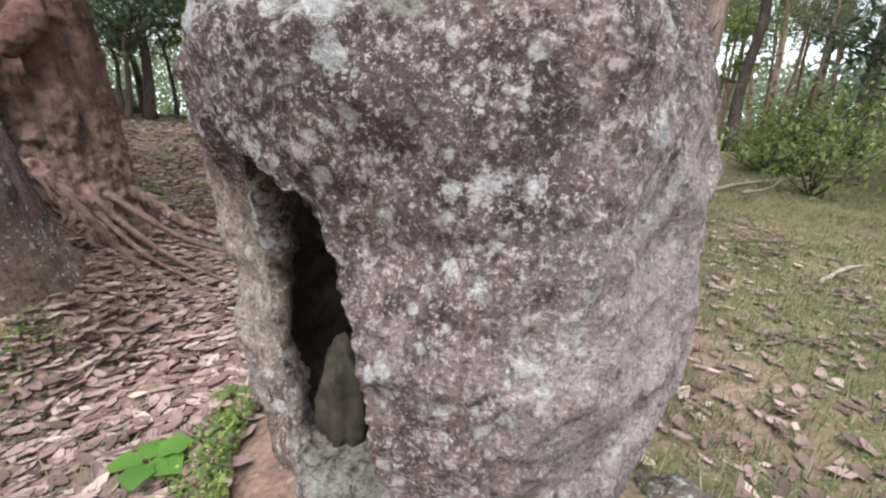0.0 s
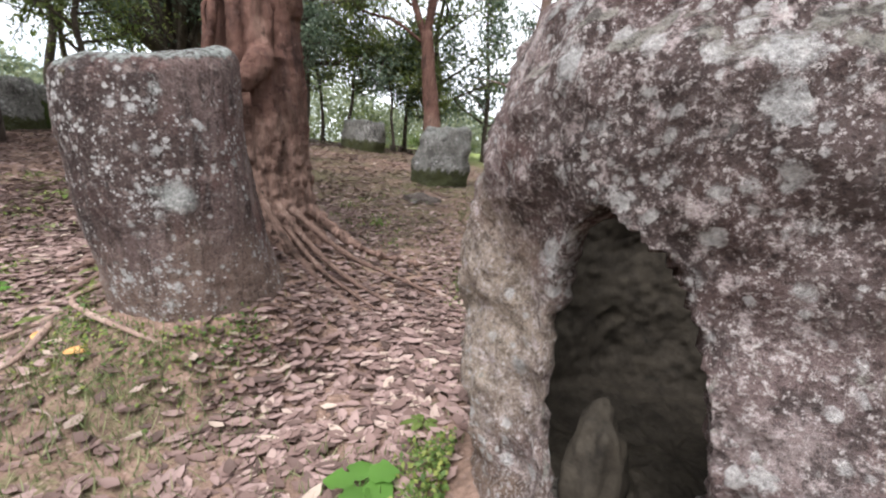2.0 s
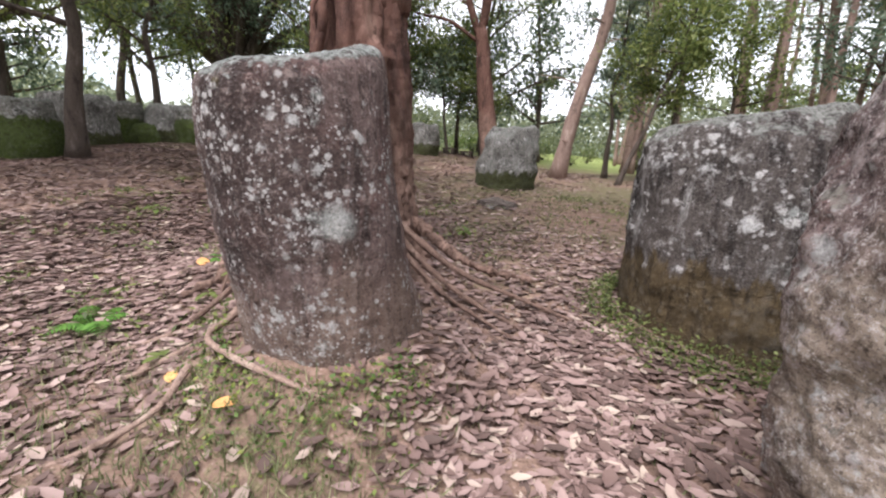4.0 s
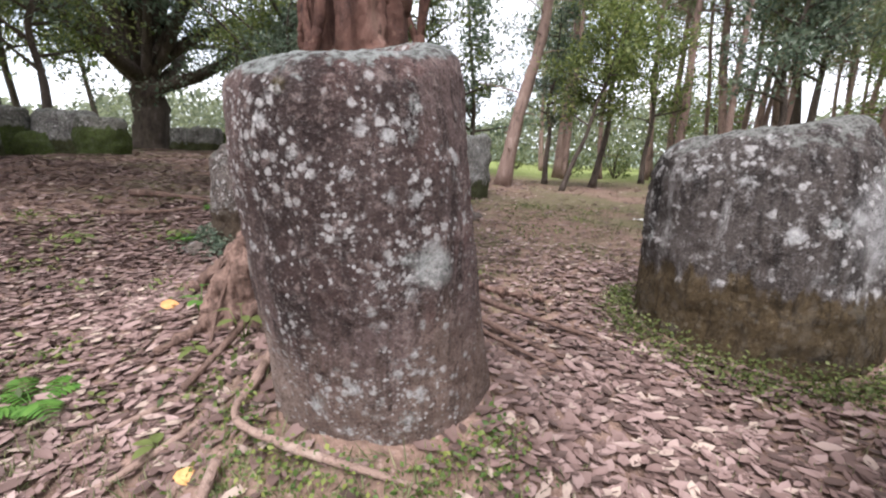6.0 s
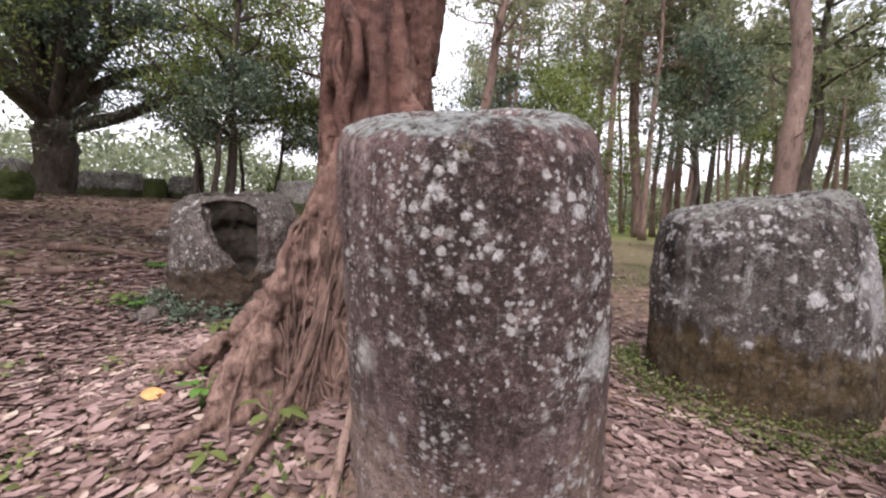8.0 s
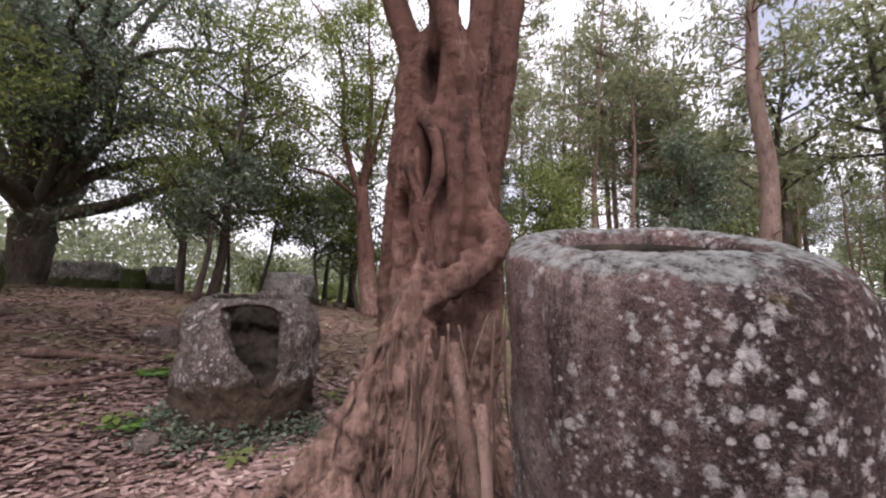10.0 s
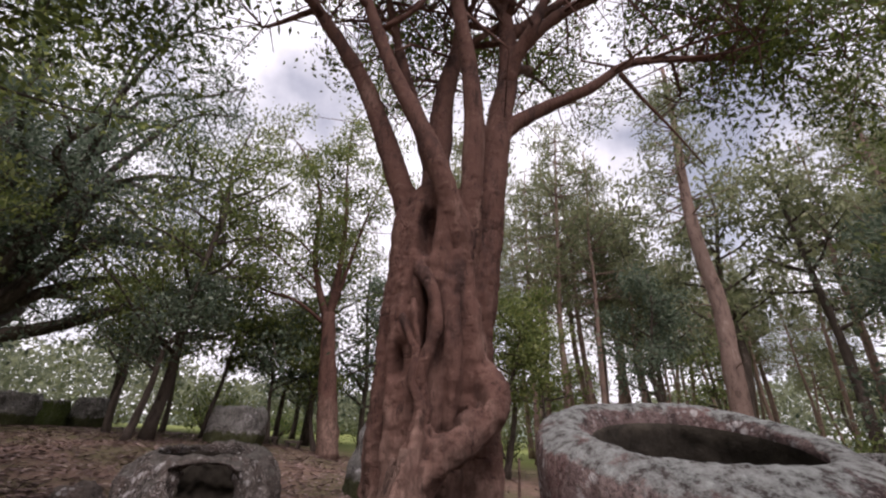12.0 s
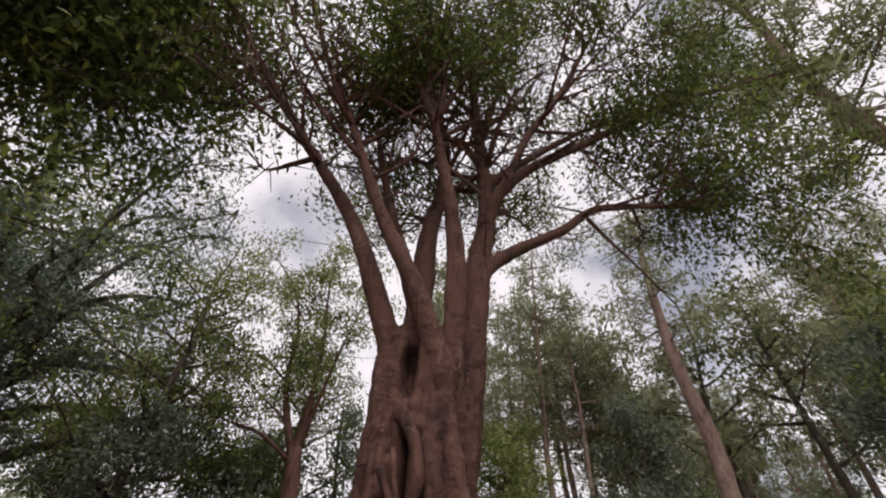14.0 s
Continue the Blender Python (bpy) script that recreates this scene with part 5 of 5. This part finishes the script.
def litter_density(x, y):
    right = 1 / (1 + np.exp((x - 0.6) / 0.35))
    wavy = 0.55 + 0.45 * np.sin(x * 1.9 + np.sin(y * 2.3)) * np.sin(y * 1.6 + x)
    moundy = np.exp(-(np.hypot(x + 2.1, y - 1.55) / 0.55) ** 2)
    path = np.exp(-((x + 1.0 - 0.1 * (y - 2)) / 0.75) ** 2) * (y > 1.2) * (y < 6)
    left = 1 / (1 + np.exp((x + 3.0) / 0.4))
    d = 0.20 + 0.55 * path + 0.6 * left + 0.25 * wavy
    fore = 1 / (1 + np.exp((y - 1.62 + 0.12 * np.sin(x * 3.1)) / 0.10)) / (1 + np.exp((x + 1.15) / 0.2)) / (1 + np.exp(-(x + 3.9) / 0.3))
    d = d * (0.36 + 0.64 * right) * (1 - 0.75 * moundy) * (1 - 0.5 * fore)
    open_ground = 1 / (1 + np.exp(-(y - 5.6) / 0.6)) / (1 + np.exp(-(x + 4.2) / 0.6))
    return np.clip(d * np.where(y > 6.5, 0.75, 1) * (1 - 0.6 * open_ground), 0, 1)


parts_v = []
for count, box, size in ((74000, (-8, 4.2, -0.6, 7.0), 0.112),):
    x, y = scatter(count, box, litter_density)
    z = ground(x, y) + 0.012 + np.abs(lr.normal(0, 0.012, len(x)))
    ln = size * lr.uniform(0.55, 1.3, len(x))
    v = blades(np.stack([x, y, z], 1), ln, ln * lr.uniform(0.34, 0.52, len(x)), lr, 0.90, 0.25)
    parts_v.append(v)
far_q = []
for count, box, size in ((42000, (-19, 7, 7, 19), 0.15), (26000, (-20, -8, -2, 8), 0.13), (9000, (-8, 4.2, 5.5, 8.5), 0.12), (26000, (-14, 9, -7.0, -0.6), 0.12), (9000, (4.2, 10, -0.6, 7.0), 0.12)):
    x, y = scatter(count, box, litter_density)
    ln = size * lr.uniform(0.55, 1.3, len(x))
    far_q.append(cards(np.stack([x, y, ground(x, y) + 0.02 + np.abs(lr.normal(0, 0.014, len(x)))], 1), ln, ln * 0.45, lr, 0.86, 0.0))
tagged(new("leaf_litter", card_mesh("leaf_litter", np.concatenate(far_q), M_LITTER)), "dry fallen leaves on the slopes further off", "leaf litter", kind="stuff")
tagged(new("leaf_litter", blade_mesh("leaf_litter", np.concatenate(parts_v), M_LITTER)), "dry pinkish-brown fallen leaves covering the soil", "leaf litter", kind="stuff")


def grass_density(x, y):
    right = 1 / (1 + np.exp(-(x - 0.7) / 0.4))
    wavy = 0.5 + 0.5 * np.sin(x * 2.7 + 1.3 * np.sin(y * 1.9)) * np.sin(y * 2.2 + 0.8 * x)
    rb = np.hypot(x - JAR_B[0], y - JAR_B[1])
    foot = np.exp(-((rb - 0.75) / 0.28) ** 2) * (y < 2.3)
    fore = (y < 1.75) * (x < -0.3) * 0.8
    return np.clip(0.95 * right * (0.45 + 0.55 * wavy) + 0.42 * foot + 0.5 * fore * wavy + 0.30 * wavy * (y > 4.5) * (x > -4.5) + 0.10 * wavy, 0, 1)


gxs, gys = scatter(170000, (-6, 8.0, -0.5, 11), grass_density)
gx2, gy2 = (np.concatenate(c) for c in zip(scatter(11000, (-4.2, -0.4, 0.3, 1.9), grass_density), scatter(18000, (0.9, 4.6, 0.6, 5.5), grass_density)))
hh = np.concatenate([lr.uniform(0.02, 0.075, len(gxs)), lr.uniform(0.03, 0.10, len(gx2))])
gxs, gys = np.concatenate([gxs, gx2]), np.concatenate([gys, gy2])
cc = np.stack([gxs, gys, ground(gxs, gys) + hh * 0.45], 1)
gq = cards(cc, hh * 1.6, np.full(len(gxs), 0.007), lr, 0.45, -1.0)
tagged(new("grass", card_mesh("grass", gq, M_GRASS)), "short thin green grass between the fallen leaves", "grass", kind="stuff")


def ring_weeds(centre, r, a0, a1, n, width, leaf, mat, label, hmax=0.14):
    ang = np.radians(lr.uniform(a0, a1, n))
    rr = r + np.abs(lr.normal(0, width, n))
    x, y = centre[0] + rr * np.cos(ang), centre[1] + rr * np.sin(ang)
    z = ground(x, y) + lr.uniform(0.0, 1, n) ** 1.6 * hmax * np.exp(-(rr - r) / (2 * width))
    ln = leaf * lr.uniform(0.5, 1.3, n)
    q = cards(np.stack([x, y, z], 1), ln, ln * 0.65, lr, 0.5, 0.1)
    tagged(new("weeds", card_mesh("weeds", q, mat)), label, "weeds", kind="stuff")


ring_weeds(JAR_B, 0.62, -150, -10, 1700, 0.18, 0.028, M_WEED, "small bright weeds round the foot of the tall jar")
ring_weeds(JAR_C, 0.92, 150, 330, 5200, 0.14, 0.030, M_LEAF_MID, "dense low weeds round the foot of the mossy jar", 0.2)
ring_weeds(JAR_A, 0.82, -180, -95, 3600, 0.14, 0.026, M_WEED, "small yellow-green weeds round the foot of the broken jar", 0.15)
ring_weeds(JAR_D, 0.72, -150, 0, 1500, 0.2, 0.06, M_LEAF_DARK, "dark weeds round the foot of the hollow jar", 0.2)


# little green weeds in clumps between the dead leaves
cx_, cy_ = lr.uniform(-8.5, -3.3, 70), lr.uniform(0.6, 6.4, 70)
far_x, far_y = lr.uniform(-4.5, -0.6, 36), lr.uniform(5.2, 10.5, 36)
cx_, cy_ = np.concatenate([cx_, far_x]), np.concatenate([cy_, far_y])
wx = np.repeat(cx_, 34) + lr.normal(0, 0.13, len(cx_) * 34)
wy = np.repeat(cy_, 34) + lr.normal(0, 0.13, len(cx_) * 34)
clear = np.ones(len(wx), bool)
for (jx, jy), jr in ((JAR_B, 0.6), (JAR_D, 0.75), (FIG, 0.6)):
    clear &= np.hypot(wx - jx, wy - jy) > jr
wx, wy = wx[clear], wy[clear]
wl = 0.055 * lr.uniform(0.4, 1.3, len(wx))
tagged(new("weeds", card_mesh("weeds", cards(np.stack([wx, wy, ground(wx, wy) + 0.02 + lr.uniform(0, 0.07, len(wx))], 1), wl, wl * 0.5, lr, 0.5, 0.1), M_LEAF_MID)), "small green weeds in clumps among dead leaves", "weeds", kind="stuff")


# ---- small plants, sticks and stones ----
def leaf_blade(s, base, way, up, length, width, lobes=0, n=7, bend=0.25):
    """One broad leaf with a folded midrib, drooping to its tip."""
    base, way, up = Vector(base), Vector(way).normalized(), Vector(up)
    side = way.cross(up).normalized()
    up = side.cross(way).normalized()
    o = len(s.v)
    for i in range(n + 1):
        t = i / n
        w = width * 0.5 * (math.sin(math.pi * min(1, t * 0.92 + 0.06)) ** 0.7)
        if lobes:
            w *= 1 + 0.18 * math.sin(t * lobes * math.pi * 2)
        p = base + way * length * t - up * bend * length * t * t
        s.v += [tuple(p - side * w + up * w * 0.18), tuple(p), tuple(p + side * w + up * w * 0.18)]
    for i in range(n):
        a = o + 3 * i
        s.f += [(a, a + 1, a + 4, a + 3), (a + 1, a + 2, a + 5, a + 4)]


def leafy_plant(name, label, at, leaves, height, length, width, mat, seed, lobes=0):
    r = random.Random(seed)
    x, y = at
    ob = thing(name, label, "plant", (x, y, gz(x, y)))
    for i in range(leaves):
        a = 2.4 * i + r.uniform(-0.3, 0.3)
        h = height * r.uniform(0.6, 1.0)
        b = Vector((math.cos(a) * h * 0.35, math.sin(a) * h * 0.35, h))
        st = Shape()
        st.tube([(0, 0, -0.01), b * 0.5 + Vector((0, 0, 0.02)), b], [0.004, 0.003, 0.0025], 5)
        child("stem", st.mesh("stem", mat), ob)
        lf = Shape()
        leaf_blade(lf, b, (math.cos(a), math.sin(a), r.uniform(-0.1, 0.3)), (0, 0, 1), length * r.uniform(0.75, 1.1), width * r.uniform(0.8, 1.1), lobes)
        child("leaf", lf.mesh("leaf", mat), ob)
    return ob


def fern(at, fronds, length, seed):
    r = random.Random(seed)
    x, y = at
    ob = thing("fern", "bright green fern growing through the dead leaves", "fern", (x, y, gz(x, y)), "ferns")
    for i in range(fronds):
        a = 6.28 * i / fronds + r.uniform(-0.4, 0.4)
        ln = length * r.uniform(0.7, 1.1)
        d = Vector((math.cos(a), math.sin(a), 0))
        f = Shape()
        rib = [d * ln * t + Vector((0, 0, ln * (0.9 * t - 0.75 * t * t))) for t in [k / 12 for k in range(13)]]
        f.tube(rib, [0.004 * (1 - 0.8 * k / 12) for k in range(13)], 4)
        sd = d.cross(Vector((0, 0, 1)))
        for k in range(2, 13):
            w = ln * 0.26 * math.sin(math.pi * (k / 13) ** 0.7) + 0.01
            for sg in (-1, 1):
                leaf_blade(f, rib[k], sd * sg + d * 0.45, (0, 0, 1), w, w * 0.34, 0, 3)
        child("frond", f.mesh("frond", M_FERN), ob)
    return ob


leafy_plant("broad_leaved_plant", "young plant with broad bright green lobed leaves", (-0.56, 1.50), 5, 0.12, 0.13, 0.12, M_FERN, 3, 2)
leafy_plant("seedling", "pale yellow-green seedling among the fig roots", (-4.03, 2.68), 7, 0.22, 0.11, 0.06, M_FERN, 5)
leafy_plant("seedling", "small dark green plant beside the fig roots", (-3.35, 1.75), 5, 0.08, 0.10, 0.06, M_LEAF_MID, 6)
leafy_plant("seedling", "small dark green plant beside the fig roots", (-3.75, 2.35), 5, 0.07, 0.10, 0.06, M_LEAF_MID, 8)
leafy_plant("seedling", "glossy green plant on the fig's buttress", (-3.45, 2.45), 6, 0.25, 0.11, 0.06, M_LEAF_MID, 9)
leafy_plant("seedling", "small light green plant by the broken jar", (-0.5, 1.95), 7, 0.07, 0.09, 0.04, M_WEED, 10)
leafy_plant("seedling", "thin green weed in the jar's broken mouth", (0.30, 1.12), 9, 0.20, 0.035, 0.022, M_WEED, 14)
for k, (x, y) in enumerate(((-7.0, 3.8), (-7.4, 6.6), (-6.9, 6.2), (-8.6, 5.2), (-6.4, 4.6), (-4.9, 6.4), (-4.6, 6.1), (-5.0, 4.2), (-3.2, 6.0))):
    leafy_plant("seedling", "small green plant among the dead leaves", (x, y), 7, 0.14, 0.14, 0.07, M_LEAF_MID if k % 2 else M_WEED, 20 + k)
fern((-4.36, 1.82), 7, 0.33, 1)
fern((-7.1, 6.0), 8, 0.34, 2)
fern((-6.3, 4.6), 6, 0.28, 3)


def stick(name, label, ctrl, r, mat=None):
    s = Shape()
    x0, y0 = ctrl[0][:2]
    pts = [(x - x0, y - y0, gz(x, y) + (z if len(c) > 2 else r * 0.8)) for c in ctrl for x, y, z in [(*c, 0)[:3]]]
    limb(s, pts, r, r * 0.45, 6, 8, 0.5)
    ob = new(name, s.mesh(name, mat or M_STICK))
    ob.location = (x0, y0, 0)
    return tagged(ob, label, "stick", "sticks")


stick("fallen_stick", "bare reddish-brown stick on the leaves", [(-0.92, 2.66), (-0.6, 2.92), (-0.22, 3.2)], 0.018)
stick("fallen_stick", "thin grey twig in the grass", [(-2.34, 1.25), (-2.2, 1.27), (-2.02, 1.22)], 0.012)
stick("fallen_stick", "thin grey twig in the grass", [(-1.42, 2.0), (-1.45, 2.2), (-1.38, 2.42)], 0.012)
stick("fallen_stick", "pale twig lying on dead leaves", [(-0.95, 2.55), (-0.9, 2.35), (-0.93, 2.2)], 0.012)
stick("fallen_branch", "long dead grey branch lying in the grass", [(4.6, 8.6), (5.6, 9.6), (7.2, 10.4), (9.0, 11.2)], 0.05)
stick("fallen_branch", "dead forked branch lying in the grass", [(5.0, 8.4), (5.9, 9.2), (7.4, 11.4)], 0.04)
stick("fallen_branch", "bent dead branch at the wood's edge", [(3.7, 4.4), (4.3, 4.8), (5.2, 4.9)], 0.025)
stick("fallen_branch", "mossy rotten branch on the slope", [(-7.9, 4.7), (-7.6, 5.2), (-7.3, 5.9)], 0.06, M_ROOT)
stick("fallen_branch", "mossy rotten branch on the slope", [(-8.9, 5.9), (-8.2, 6.2), (-7.5, 6.3)], 0.07, M_ROOT)
stick("fallen_branch", "grey dead branch on the leaf litter", [(-6.6, 1.4), (-6.0, 1.7), (-5.3, 1.6)], 0.025)


def rock(at, r, h, label, seed, mat=None):
    bm = bmesh.new()
    bmesh.ops.create_icosphere(bm, subdivisions=4, radius=1)
    for v in bm.verts:
        n_ = 1 + 0.35 * noise.fractal(v.co * 1.5 + Vector((seed, 0, 0)), 1.0, 2.0, 4)
        v.co = Vector((v.co.x * r * n_, v.co.y * r * 0.8 * n_, v.co.z * h * n_))
    me = bpy.data.meshes.new("rock")
    bm.to_mesh(me)
    bm.free()
    me.polygons.foreach_set("use_smooth", [True] * len(me.polygons))
    me.materials.append(mat or M_ROCK)
    ob = new("rock", me)
    ob.location = (at[0], at[1], gz(*at) + (at[2] if len(at) > 2 else 0)) if len(at) < 3 else at
    return tagged(ob, label, "rock", "rocks")


rock((-3.65, 8.5), 0.42, 0.16, "low broken stone slab sunk among leaves", 1.0)
rock((-7.6, 7.9), 0.55, 0.38, "brown boulder sunk in the slope", 2.0)
rock((-8.3, 7.6), 0.35, 0.25, "brown boulder sunk in the slope", 7.0)
rock((1.46, 1.66), 0.13, 0.07, "small grey stone at the jar's foot", 3.0)
# this stone shares the jar inside's colour, with the shade painted in
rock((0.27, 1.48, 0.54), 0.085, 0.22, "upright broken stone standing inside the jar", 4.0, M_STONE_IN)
rock((-5.9, 4.4), 0.16, 0.10, "small stone by the hollow jar", 5.0)

# two dark low benches on the meadow, a scrap of white paper, single bright leaves
for x, y in ((-9.4, 17.9), (-8.6, 18.1)):
    ob = thing("bench", "dark low bench on the far meadow", "bench", (x, y, gz(x, y)), "benches")
    for nm, lo, hi in (("seat", (-0.3, -0.15, 0.2), (0.3, 0.15, 0.28)), ("leg", (-0.25, -0.12, -0.02), (-0.15, 0.12, 0.2)), ("leg", (0.15, -0.12, -0.02), (0.25, 0.12, 0.2))):
        b = Shape()
        b.add([(a, c, e) for e in (lo[2], hi[2]) for a, c in ((lo[0], lo[1]), (hi[0], lo[1]), (hi[0], hi[1]), (lo[0], hi[1]))], [(3, 2, 1, 0), (4, 5, 6, 7), (0, 1, 5, 4), (1, 2, 6, 5), (2, 3, 7, 6), (3, 0, 4, 7)])
        child(nm, b.mesh(nm, M_BARK_DARK, False), ob)
sp = Shape()
for i in range(7):
    for k in range(4):
        sp.v.append((0.07 * i - 0.21, 0.05 * k - 0.075, 0.012 * math.sin(i * 1.7 + k)))
sp.f = [(i * 4 + k, i * 4 + 4 + k, i * 4 + 5 + k, i * 4 + 1 + k) for i in range(6) for k in range(3)]
pp = new("paper_scrap", sp.mesh("paper_scrap", M_WHITE))
pp.location = (-0.18, 9.2, gz(-0.18, 9.2) + 0.05)
tagged(pp, "crumpled scrap of white paper on the grass", "paper")
M_ORANGE = plain("orange_leaf", (0.42, 0.20, 0.07), (0.60, 0.34, 0.14), 30.0)
for x, y, z, tilt, rot in ((-4.40, 2.74, 0.05, 62, 20), (-2.42, 1.52, 0.03, 10, 70), (-3.02, 1.62, 0.03, 25, 10)):
    lf = Shape()
    leaf_blade(lf, (-0.06, 0, 0), (1, 0, 0), (0, 0, 1), 0.13, 0.075, 0, 8, 0.1)
    ob = new("fallen_leaf", lf.mesh("fallen_leaf", M_ORANGE))
    ob.matrix_world = pose(x, y, gz(x, y) + z, tilt, 0, rot)
    tagged(ob, "single orange fallen leaf on the litter", "leaf", "orange leaves")
